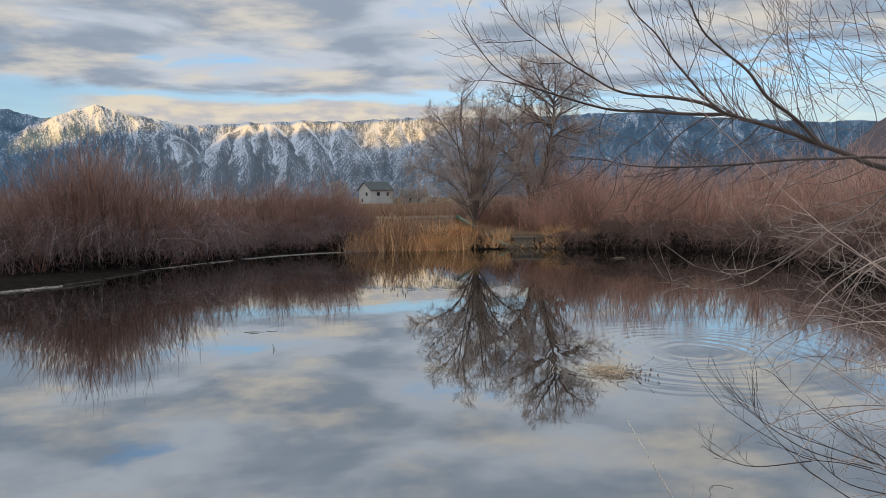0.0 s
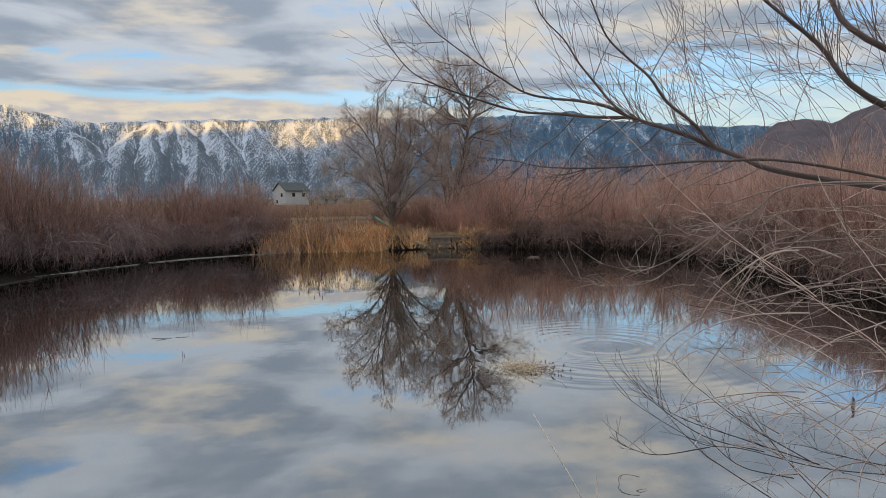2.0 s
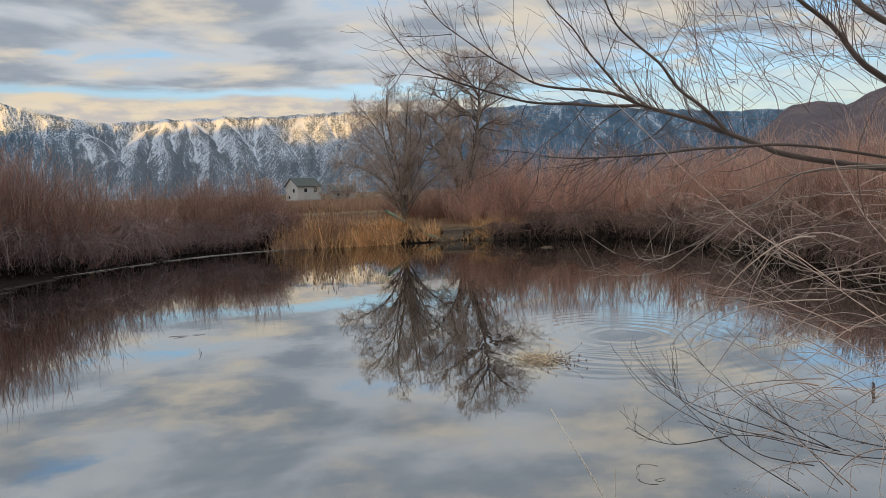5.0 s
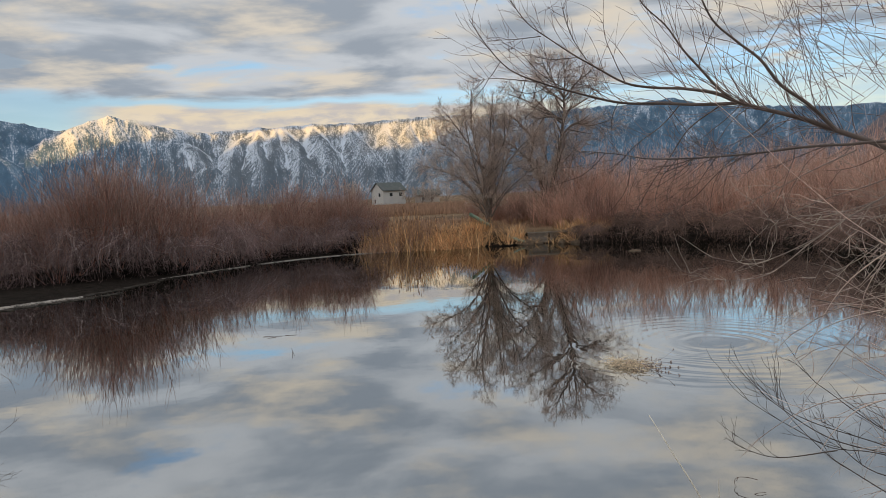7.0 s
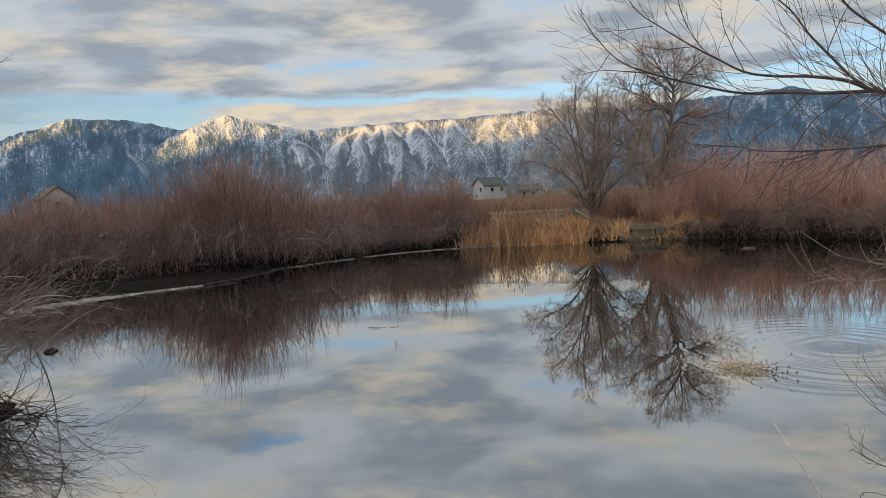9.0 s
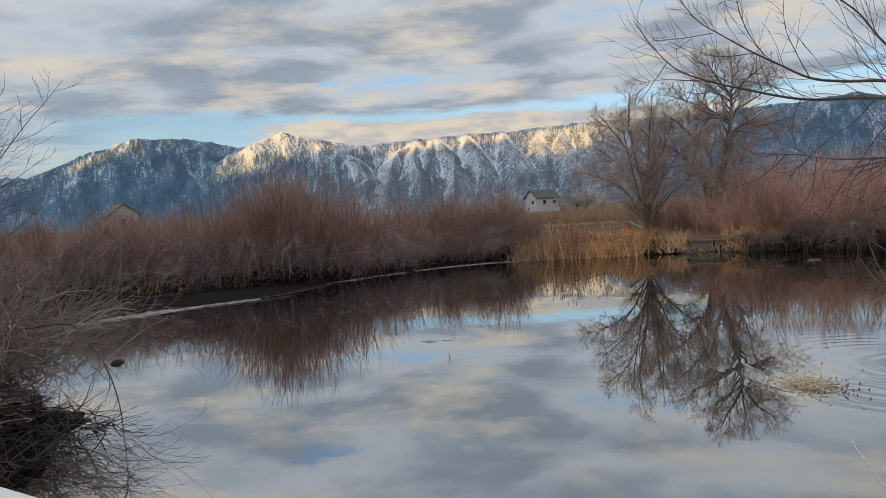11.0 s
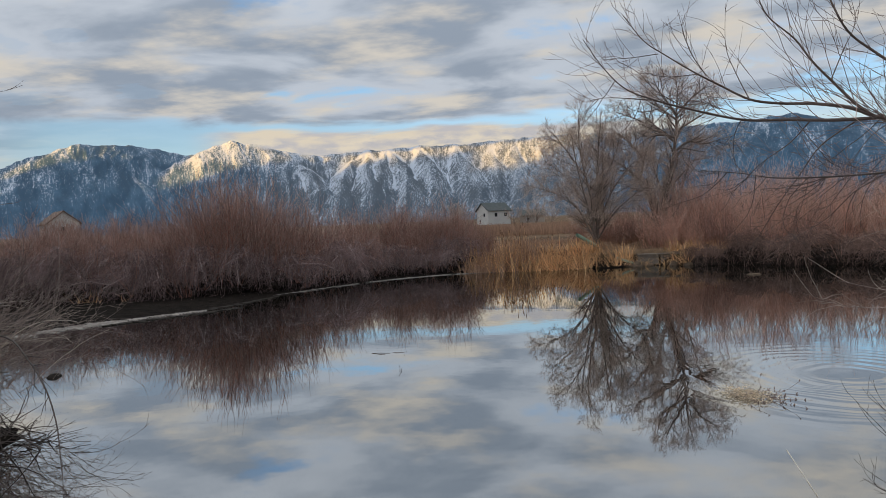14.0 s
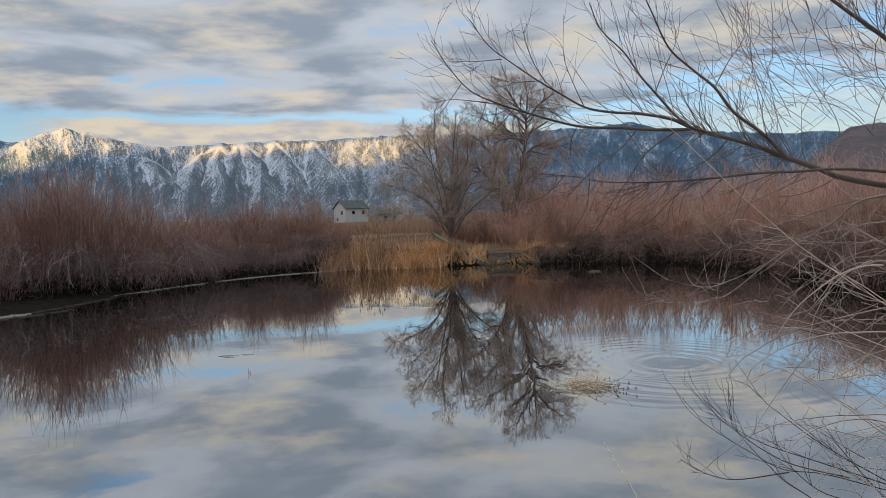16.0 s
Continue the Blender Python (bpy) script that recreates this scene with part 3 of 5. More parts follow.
def mountain_range():
    """Roof-shaped ridges that meet in valleys, roughened; snow lies in the valleys."""
    az = np.radians(np.concatenate((np.linspace(-75, -47, 130)[:-1], np.linspace(-47, 30, 1500), np.linspace(30, 75, 210)[1:])))
    A, R = np.meshgrid(az, np.linspace(2950, 4560, 150))
    X, Y = R * np.sin(A), R * np.cos(A)
    U, V = 3700 * A + 40 * fractal(X, Y, 0.0030, 1.7, 2), R + 30 * fractal(X, Y, 0.0030, 8.1, 2)
    first, second = np.full(X.shape, -1e3), np.full(X.shape, -1e3)
    side_of, whose = np.zeros_like(X), np.zeros_like(X)
    for k, ridge in enumerate([CREST_LEFT + CREST_VALLEY[1:] + CREST_MIDDLE[1:] + CREST_RIGHT[1:]] + SPURS):
        p = [(3700 * radians(b), r, 3.1 + r * math.tan(radians(e))) for b, e, r in ridge]
        best, flank = np.full(X.shape, -1e3), np.zeros_like(X)
        for (ax, ay, az_), (bx, by, bz) in zip(p, p[1:]):
            long = math.hypot(bx - ax, by - ay)
            t = np.clip(((U - ax) * (bx - ax) + (V - ay) * (by - ay)) / long ** 2, 0, 1)
            d = np.hypot(U - ax - t * (bx - ax), V - ay - t * (by - ay))
            h = az_ + (bz - az_) * t - (0.62 if k else 0.50) * (np.sqrt(d * d + 20 ** 2) - 20)
            nearer = h > best
            side = np.clip((U - ax - t * (bx - ax)) / 25, -1, 1) if k else np.zeros_like(X)
            best, flank = np.where(nearer, h, best), np.where(nearer, side, flank)
        top = best > first
        second = np.where(top, first, np.maximum(second, best))
        first, side_of, whose = np.where(top, best, first), np.where(top, flank, side_of), np.where(top, float(k), whose)
    floor_ = 26 + (R - 2900) * 0.11
    rough = np.array([noise.ridged_multi_fractal(Vector((a * 0.011, b * 0.0020, 3.7)), 0.95, 2.15, 3, 1.0, 2.0) for a, b in zip(U.ravel(), V.ravel())]).reshape(X.shape)
    rough = (rough - rough.mean()) / rough.std()
    Z = np.maximum(first, floor_) + rough * np.clip((first - floor_) / 60, 0.1, 1) * 3.5
    turn, low = np.degrees(A), np.degrees(np.arctan((Z - 3) / R))
    gap = (first - second) + 5 * fractal(X, Y, 0.02, 5.5, 3)
    chute = smooth(turn, -22, -19.6) * (1 - smooth(turn, -11.5, -7)) * 0.45 + 0.30
    white = chute * np.clip(1 - gap / (3 + 8 * smooth(low, 3.0, 6.5)), 0, 1) * smooth(low, 2.4, 3.6)
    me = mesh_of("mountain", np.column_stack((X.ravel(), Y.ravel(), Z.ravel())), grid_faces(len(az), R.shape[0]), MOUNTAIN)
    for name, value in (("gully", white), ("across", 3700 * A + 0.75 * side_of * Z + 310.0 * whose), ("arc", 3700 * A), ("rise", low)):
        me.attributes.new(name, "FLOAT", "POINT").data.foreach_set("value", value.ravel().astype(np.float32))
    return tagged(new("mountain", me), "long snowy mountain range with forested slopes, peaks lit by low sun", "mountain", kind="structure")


mountain_range()


def foothill():
    """The nearer brown hill that closes the valley on the right."""
    skyline = [(22, 0.6), (28, 2.0), (30.6, 4.2), (32.4, 5.45), (34, 5.72), (35.9, 5.25), (37.7, 6.15), (39.5, 6.6), (43, 7.2), (50, 7.0), (62, 5.6), (80, 3.0)]
    A, S = np.meshgrid(np.radians(np.linspace(22, 80, 420)), np.linspace(0, 1.15, 50))
    R = 1000 + 500 * S
    X, Y = R * np.sin(A), R * np.cos(A)
    top = 3 + 1500 * np.tan(np.radians(np.interp(np.degrees(A), [c[0] for c in skyline], [c[1] for c in skyline])))
    Z = 8 + (top - 8) * np.where(S <= 1, smooth(S, -0.35, 1.25) / smooth(np.array(1.0), -0.35, 1.25), 1 - (S - 1) * 2.5) + 9 * fractal(X, Y, 0.014, 2.2) * smooth(S, 0.0, 0.3)
    me = mesh_of("hill", np.column_stack((X.ravel(), Y.ravel(), Z.ravel())), grid_faces(A.shape[1], A.shape[0]), SCRUB)
    tagged(new("hill", me), "rust-brown scrubby foothill beyond the right bank", "hill", kind="structure")


foothill()


def cloud_bank():
    """A thin sheet of glowing cloud, hung before the crest of the range to cover it from the camera."""
    A, S = np.meshgrid(np.radians(np.linspace(-27, 6, 160)), np.linspace(0, 1, 12))
    turn = np.degrees(A)
    foot = np.interp(turn, [-27, -24, -22.3, -20, -15.7, -10, -3, 6], [6.75, 6.6, 6.4, 6.0, 6.35, 6.5, 6.7, 6.9]) + 0.10 * np.sin(turn * 1.9) + 0.06 * np.sin(turn * 4.3)
    R = 3820 + 30 * np.sin(turn)
    E = np.radians(foot + 1.5 * S)
    me = mesh_of("cloud_bank", np.column_stack(((R * np.sin(A)).ravel(), (R * np.cos(A)).ravel(), (3 + R * np.tan(E)).ravel())), grid_faces(160, 12), MIST)
    ends = smooth(turn, -26.2, -24.0) * (1 - smooth(turn, -3, 5))
    me.attributes.new("body", "FLOAT", "POINT").data.foreach_set("value", (ends * smooth(S, 0.0, 0.42) * (1 - smooth(S, 0.55, 1.0))).ravel().astype(np.float32))
    tagged(new("cloud_bank", me), "band of peach-coloured cloud lying along the mountain crest", "cloud", kind="structure")


cloud_bank()


def shade_ridge():
    """An unseen ridge added behind the viewer to shade the valley; its notches let sun onto chosen slopes."""
    x = np.linspace(-9000, 7000, 700)
    s = np.linspace(-1, 1, 9)
    X, S = np.meshgrid(x, s)
    top = 868 + 12 * np.sin(X / 97 + 1) + 110 * smooth(X, -2300, -1500)
    for bearing, wide, deep in ((-39.9, 0.6, 110), (-37.4, 0.9, 170), (-27.8, 1.5, 215), (-23.9, 1.3, 150), (-17.0, 1.1, 165), (-12.6, 0.7, 90), (-9.6, 0.8, 70), (-5.6, 1.0, 120), (-2.4, 1.6, 165)):
        notch = 3780 * math.sin(radians(bearing)) - math.tan(radians(SUN_TURN)) * (3400 + 3780 * math.cos(radians(bearing)))
        top = top - deep * np.exp(-((X - notch) / (110 * wide)) ** 2)
    Z = top * (1 - np.abs(S)) - 5
    Y = -3400 + 900 * S
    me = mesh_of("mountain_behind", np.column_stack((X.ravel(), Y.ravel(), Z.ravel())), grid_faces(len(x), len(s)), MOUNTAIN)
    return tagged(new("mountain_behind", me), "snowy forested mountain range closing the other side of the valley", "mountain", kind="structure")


shade_ridge()


# ---- willow thickets ----
def shrub_meshes(seed, stems, spread, tall, skirt, twigs=7, skins=None, low=None):
    """Meshes of one shrub: upright stems that fan out, fine twigs and, where skirt is set, bundles of dead stems that fall over to the ground."""
    rng = random.Random(seed)
    red, fine, grey, pale = Tubes(), Tubes(), Tubes(), Tubes()
    knots = [(rng.gauss(0, 0.42) * spread, rng.gauss(0, 0.35) * spread, rng.uniform(0.55, 1.12)) for i in range(6)]
    for i in range(stems):
        kx, ky, high = rng.choice(knots)
        a, lean = rng.uniform(0, 2 * math.pi), abs(rng.gauss(0, 0.40))
        way = Vector((math.cos(a) * lean, math.sin(a) * lean, 1))
        base = Vector((kx + math.cos(a) * lean * 0.5 + rng.gauss(0, 0.12), ky + math.sin(a) * lean * 0.5 + rng.gauss(0, 0.12), 0))
        size = tall * min(high * rng.uniform(0.45, 1.10), rng.uniform(0.90, 1.0)) * (1 - 0.30 * lean)
        path = wander(rng, base, way, size, 4, 0.10, rng.uniform(-0.05, 0.06))
        red.add(path, rng.uniform(0.011, 0.021), 0.005)
        for k in range(twigs):
            f = rng.uniform(0.22, 0.98)
            j = min(int(f * 4), 3)
            p = path[j].lerp(path[j + 1], f * 4 - j)
            fine.add(wander(rng, p, off_way(rng, path[j + 1] - path[j], rng.uniform(0.20, 0.75)), size * rng.uniform(0.12, 0.40), 2, 0.14, 0.06), 0.0095, 0.0035)
    if skirt:
        for b in range(13):
            start = Vector((rng.uniform(-1.0, 1.0) * spread, rng.uniform(-0.35, 0.4) * spread, tall * rng.uniform(0.16, 0.58)))
            a = -math.pi / 2 + rng.choice((-1, -1, 1)) * rng.uniform(0.3, 1.6)
            far, hump = rng.uniform(0.5, 1.2) * skirt, rng.uniform(0.05, 0.6)
            for i in range(int(stems * 0.32)):
                turn, reach = a + rng.gauss(0, 0.42), far * rng.uniform(0.3, 1.2)
                p0 = start + Vector((rng.gauss(0, 0.28), rng.gauss(0, 0.22), rng.gauss(0, 0.20)))
                end = rng.uniform(-0.35, 1.1) if low else rng.uniform(-0.15, 1.35)
                way, path = Vector((math.cos(turn), math.sin(turn), 0)), []
                for k in range(6):
                    t = k / 5
                    z = p0.z + hump * 4 * t * (1 - t) * 0.9 + (end - p0.z) * t ** 1.7
                    path.append(Vector((p0.x, p0.y, z)) + way * reach * (1 - (1 - t) ** 1.5) + Vector((rng.gauss(0, 0.11), rng.gauss(0, 0.11), rng.gauss(0, 0.10))))
                light = (i + b) % 6 == 0
                (pale if light else grey).add(path, rng.uniform(0.010, 0.017) * (1.3 if light else 1), 0.005)
                for k in range(3):
                    j = rng.randrange(1, 6)
                    grey.add(wander(rng, path[j], off_way(rng, path[j] - path[j - 1], rng.uniform(0.3, 1.3)), rng.uniform(0.3, 1.0), 2, 0.20, rng.uniform(-0.15, 0.15)), 0.0075, 0.003)
    skins = skins or (RED_STEM, BROWN_STEM)
    made = [mesh_of("stems", red.verts, red.faces, skins[0]), mesh_of("twigs", fine.verts, fine.faces, skins[1]), None, None, None]
    if skirt:
        made[2] = mesh_of("drooping", grey.verts, grey.faces, low or GREY_STEM)
        # a dark mound that stands in for the shade under the stems
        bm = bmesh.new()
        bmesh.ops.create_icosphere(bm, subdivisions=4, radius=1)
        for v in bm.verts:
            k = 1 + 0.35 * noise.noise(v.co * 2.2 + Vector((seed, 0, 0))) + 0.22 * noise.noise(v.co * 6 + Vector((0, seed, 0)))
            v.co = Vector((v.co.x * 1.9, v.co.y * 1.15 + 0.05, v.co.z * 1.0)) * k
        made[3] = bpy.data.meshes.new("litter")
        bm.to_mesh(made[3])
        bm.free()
        made[3].materials.append(SHADED_LITTER)
        made[4] = mesh_of("bleached", pale.verts, pale.faces, BROWN_STEM if low else BONE)
    return made


def shrub(meshes, label, group):
    ob = thing("willow_shrub", label, "shrub", group)
    tagged(part("upright_growth", meshes[0], None, ob), kind="stuff")
    tagged(part("twig_growth", meshes[1], None, ob), kind="stuff")
    if meshes[2]:
        tagged(part("bleached_growth", meshes[4], None, ob, "paler dead stems"), kind="stuff")
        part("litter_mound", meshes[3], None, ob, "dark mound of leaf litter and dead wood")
        tagged(part("drooping_growth", meshes[2], None, ob, "dead stems arching to the ground"), kind="stuff")
    return ob


TALL = [shrub_meshes(10 + i, 125, 1.5, 4.8, 0) for i in range(5)]
SKIRTED = [shrub_meshes(20 + i, 110, 1.7, 4.3, 2.7) for i in range(4)]
tall_shrubs = [shrub(m, "leafless reddish willow shrub with dense upright stems", "willow thicket") for m in TALL]
skirted_shrubs = [shrub(m, "leafless reddish willow with grey stems drooping over the bank", "willows along the bank") for m in SKIRTED]
TANGLED = [shrub_meshes(80 + i, 70, 1.7, 3.2, 2.6, 9, (LIT_PINK_STEM, BROWN_STEM), TANGLE) for i in range(4)]
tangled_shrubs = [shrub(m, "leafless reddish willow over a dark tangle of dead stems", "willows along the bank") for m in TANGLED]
PINK = [shrub_meshes(60 + i, 60, 1.8, 4.8, 0, 13, (LIT_PINK_STEM, LIT_PINK_TWIG)) for i in range(4)]
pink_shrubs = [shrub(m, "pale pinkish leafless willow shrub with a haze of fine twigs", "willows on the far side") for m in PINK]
placed_first = set()


def plant(models, x, y, size, turn, wide=1.0, sink=0.05):
    rng = random.Random(int(x * 91 + y * 57))
    k = rng.randrange(len(models))
    if float(outline_distance(BANK, np.array([x]), np.array([y]))[0]) < 0.1:
        return None
    size *= 0.80 if models is tall_shrubs else 0.92 if models is skirted_shrubs else 0.85 if models is tangled_shrubs else 1.05
    m = Matrix.Translation((x, y, height_at(x, y) - sink)) @ Matrix.Rotation(radians(turn), 4, "Z") @ Matrix.Diagonal((size * wide, size * wide, size, 1))
    ob = next((m for m in models if m.name not in placed_first), models[k])
    if ob.name in placed_first:
        return copy_thing(ob, m @ Matrix.Diagonal((1 / ob.scale.x, 1 / ob.scale.y, 1 / ob.scale.z, 1)))
    placed_first.add(ob.name)
    ob.matrix_basis = m
    return ob


# the bank on the left: drooping willows in front, upright ones behind
def bank_row(line, step, back, low, high, seed, kinds=None):
    """Drooping willows along a stretch of the bank, facing the water on the left of the line's way."""
    rng = random.Random(seed)
    for (ax, ay), (bx, by) in zip(line, line[1:]):
        length = math.hypot(bx - ax, by - ay)
        ux, uy = (bx - ax) / length, (by - ay) / length
        count = max(1, round(length / step))
        for i in range(count):
            f = (i + 0.5 + rng.uniform(-0.2, 0.2)) / count
            off = back + rng.uniform(0, 0.5)
            plant(kinds or skirted_shrubs, ax + (bx - ax) * f + uy * off, ay + (by - ay) * f - ux * off, rng.uniform(low, high), math.degrees(math.atan2(ux, -uy)) + 90 + rng.uniform(-15, 15))


bank_row([(-29, 23), (-27.5, 28.5), (-23.5, 31), (-19.2, 32), (-16.4, 33.8), (-13.8, 38.5), (-12.4, 41.8)][::-1], 2.3, 0.35, 0.80, 1.05, 3)
bank_row([(-12.4, 41.8), (-11.8, 43.2), (-9.2, 44.9), (-6.6, 45.6)][::-1], 1.5, 0.35, 0.60, 0.82, 13)
for back, seed in ((2.1, 23), (4.2, 24)):
    bank_row([(-31, 20), (-29, 23), (-27.5, 28.5), (-23.5, 31), (-19.2, 32), (-16.4, 33.8)][::-1], 2.1, back, 0.70, 0.92, seed, tall_shrubs)
rng = random.Random(5)
for row, (y0, count, size) in enumerate(((36, 17, 0.9), (40.5, 16, 0.92), (46.5, 12, 0.95), (56, 11, 1.0))):
    for i in range(count):
        x = -50 + 44 * (i + rng.uniform(0.15, 0.85)) / count
        y = y0 + 0.35 * max(0.0, x + 20) * (row < 2) + rng.uniform(-1.3, 1.3)
        if not (x > -8.5 and y < 47):
            plant(tall_shrubs, x, y, size * rng.uniform(0.68, 1.08) * (1.06 if x < -16 else 1.2), rng.uniform(0, 360), 1.1)
for x, y, size in ((-21.0, 34.6, 1.2), (-19.4, 34.8, 1.4), (-18.0, 34.2, 1.45), (-16.8, 34.8, 1.38), (-18.6, 36.4, 1.55), (-20.2, 36.0, 1.42), (-17.6, 35.6, 1.5), (-16.2, 36.6, 1.36), (-15.4, 37.4, 1.2), (-23.0, 35.0, 0.95), (-25.6, 34.2, 0.92), (-28.0, 32.8, 0.98), (-44.5, 55.5, 1.15), (-46.5, 57.0, 1.15), (-42.8, 54.0, 1.05), (-15.0, 39.8, 0.98), (-14.0, 44.0, 0.95), (-12.6, 46.5, 0.9), (-10.8, 47.4, 0.92), (-9.4, 47.0, 0.88), (-8.0, 47.2, 0.82), (-11.6, 45.2, 0.88), (-10.2, 46.0, 0.86), (-8.8, 46.6, 0.82), (-7.2, 46.9, 0.74), (-6.2, 47.3, 0.62), (-12.4, 48.8, 1.0), (-9.8, 49.2, 0.98), (-7.6, 49.4, 0.86), (-5.6, 49.0, 0.6)):
    plant(tall_shrubs, x, y, size, rng.uniform(0, 360))
for x, y, size in ((3.9, 52.5, 0.42), (4.8, 54, 0.55), (3.0, 57, 0.6), (6.0, 57, 0.7), (1.2, 56, 0.5), (8.0, 56, 0.8), (4.4, 60, 0.7)):
    plant(tall_shrubs, x, y, size, x * 70, 1.5)
# the bank on the right
bank_row([(7.9, 44.9), (11.5, 43.4), (16, 40.5), (17.6, 35.5), (17.2, 31), (16.5, 26), (16, 21.5), (15.2, 17)][::-1], 2.0, 0.45, 0.70, 1.0, 4, tangled_shrubs)
bank_row([(17.6, 37), (17.2, 31), (16.5, 26), (16, 21.5), (15.2, 16)][::-1], 1.9, 2.0, 0.70, 0.90, 33, tall_shrubs)
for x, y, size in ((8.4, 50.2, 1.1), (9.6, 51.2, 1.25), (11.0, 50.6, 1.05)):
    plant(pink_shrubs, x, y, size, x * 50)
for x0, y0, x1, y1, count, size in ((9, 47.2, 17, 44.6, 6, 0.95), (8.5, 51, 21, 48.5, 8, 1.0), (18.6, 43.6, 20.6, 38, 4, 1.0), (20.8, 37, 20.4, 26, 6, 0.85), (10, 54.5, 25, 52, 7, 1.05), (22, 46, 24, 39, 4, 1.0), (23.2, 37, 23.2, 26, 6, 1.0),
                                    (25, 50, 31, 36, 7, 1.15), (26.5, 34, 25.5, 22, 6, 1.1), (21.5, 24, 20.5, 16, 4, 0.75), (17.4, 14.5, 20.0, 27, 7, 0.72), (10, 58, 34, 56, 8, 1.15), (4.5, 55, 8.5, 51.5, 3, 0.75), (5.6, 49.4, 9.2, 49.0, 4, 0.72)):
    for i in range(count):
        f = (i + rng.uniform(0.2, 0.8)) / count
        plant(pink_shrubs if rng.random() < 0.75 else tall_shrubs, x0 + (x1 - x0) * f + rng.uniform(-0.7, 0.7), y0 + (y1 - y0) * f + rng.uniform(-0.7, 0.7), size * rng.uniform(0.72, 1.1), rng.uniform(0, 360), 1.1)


# ---- the two bare trees on the far bank ----
def bare_tree(seed, x, y, stems, label, density, reach, size=1.0, levels=3, least=0.0054):
    rng = random.Random(seed)
    z = height_at(x, y) - 0.1
    ob = thing("bare_tree", label, "tree", "trees on the far bank", at=Matrix.Translation((x, y, z)))
    twigs = Tubes()
    for control, r0 in stems:
        wood = Tubes()
        path = spline([Vector(c) * size for c in control], 4)
        grow(rng, wood, twigs, path, r0, 0.02, levels, density, reach * size, 0.03, (0.45, 1.0), 6, 0.12, 0.10, None, least)
        part("trunk", wood, FAR_BARK, ob)
    tagged(part("twig_growth", twigs, FAR_TWIG, ob, "fine leafless grey-brown twigs"), kind="stuff")
    return ob


bare_tree(3, 2.1, 50, [([(-0.1, 0, 0), (-0.16, 0, 1.6), (-0.28, 0, 3.8), (-0.75, 0, 6.1), (-1.0, 0.1, 8.2), (-0.85, 0.2, 10.2)], 0.15), ([(0.08, 0.1, 0), (0.12, 0.1, 2.4), (0.14, 0.1, 4.5), (0.35, 0.2, 6.8), (0.65, 0.3, 9.5)], 0.14),
                       ([(-0.2, -0.1, 0.9), (-1.4, -0.4, 3.3), (-3.0, -0.6, 4.3), (-4.5, -0.6, 4.8)], 0.07), ([(-0.25, 0.1, 2.6), (-1.9, 0.6, 5.3), (-3.6, 0.8, 6.8)], 0.075),
                       ([(0.18, 0, 1.9), (1.25, -0.3, 4.3), (2.5, -0.5, 5.9), (3.5, -0.5, 6.6)], 0.075), ([(-0.6, 0, 5.3), (-2.0, -0.5, 7.4), (-2.8, -0.6, 8.5)], 0.06), ([(0.14, 0.1, 4.2), (1.5, 0.6, 6.6), (1.9, 0.8, 8.2)], 0.065),
                       ([(0, -0.2, 0.6), (-0.6, -1.5, 3.2), (-1.2, -2.2, 5.8), (-1.5, -2.6, 7.6)], 0.08), ([(0.1, 0.2, 1.0), (0.5, 1.6, 4.0), (0.8, 2.2, 7.0), (0.7, 2.4, 8.6)], 0.08), ([(0.1, -0.1, 0.8), (1.2, -1.0, 2.6), (2.6, -1.4, 3.8), (3.6, -1.5, 4.4)], 0.06)],
          "bare multi-stemmed tree with fine spreading branches behind the cattails", 3.8, 2.1, least=0.0048)
bare_tree(8, 6.5, 52, [([(0, 0, 0), (0, 0, 1.4), (-0.27, 0, 3.2), (-0.55, 0, 4.0), (-1.5, 0, 5.6), (-2.8, 0, 6.8), (-4.0, 0, 7.4)], 0.20), ([(-1.15, 0, 5.2), (-0.85, -0.3, 6.9), (-1.8, -0.5, 8.2), (-2.65, -0.5, 9.0)], 0.13),
                       ([(0.1, 0.2, 0), (0.3, 0.2, 2.0), (0.87, 0.2, 4.0), (1.42, 0.2, 6.5), (1.8, 0.2, 9.0), (1.85, 0.2, 10.4), (2.0, 0.2, 12.0), (1.86, 0.2, 13.0)], 0.21), ([(1.75, 0.2, 8.5), (0.6, 0, 8.75), (-0.45, -0.2, 8.5), (-1.5, -0.3, 7.7)], 0.12),
                       ([(1.8, 0.2, 9.9), (0.3, 0.6, 11.2), (-1.05, 0.8, 12.1)], 0.09), ([(1.85, 0.2, 10.3), (0.65, -0.2, 12.0), (0.15, -0.3, 13.0)], 0.09), ([(1.85, 0.2, 10.2), (3.05, 0, 11.5), (4.25, -0.2, 12.3)], 0.09),
                       ([(1.8, 0.2, 9.0), (3.4, 0.6, 9.9), (4.75, 0.8, 10.7)], 0.09), ([(1.6, 0.2, 8.2), (0.3, 0.8, 9.4), (-1.4, 1.2, 10.4), (-2.6, 1.2, 10.9)], 0.10), ([(1.6, 0.2, 7.3), (2.65, -0.2, 8.1), (3.7, -0.3, 7.8), (5.9, -0.4, 8.3)], 0.10),
                       ([(0.2, 0.2, 1.2), (1.8, 0.8, 3.6), (2.8, 1.2, 6.4), (3.2, 1.3, 9.0)], 0.09), ([(0.8, 0.2, 3.8), (0.2, 1.4, 6.2), (0.4, 2.2, 9.0)], 0.09)],
          "large bare old tree with dark crooked limbs over the bank", 4.0, 2.3, 0.93, least=0.0048)


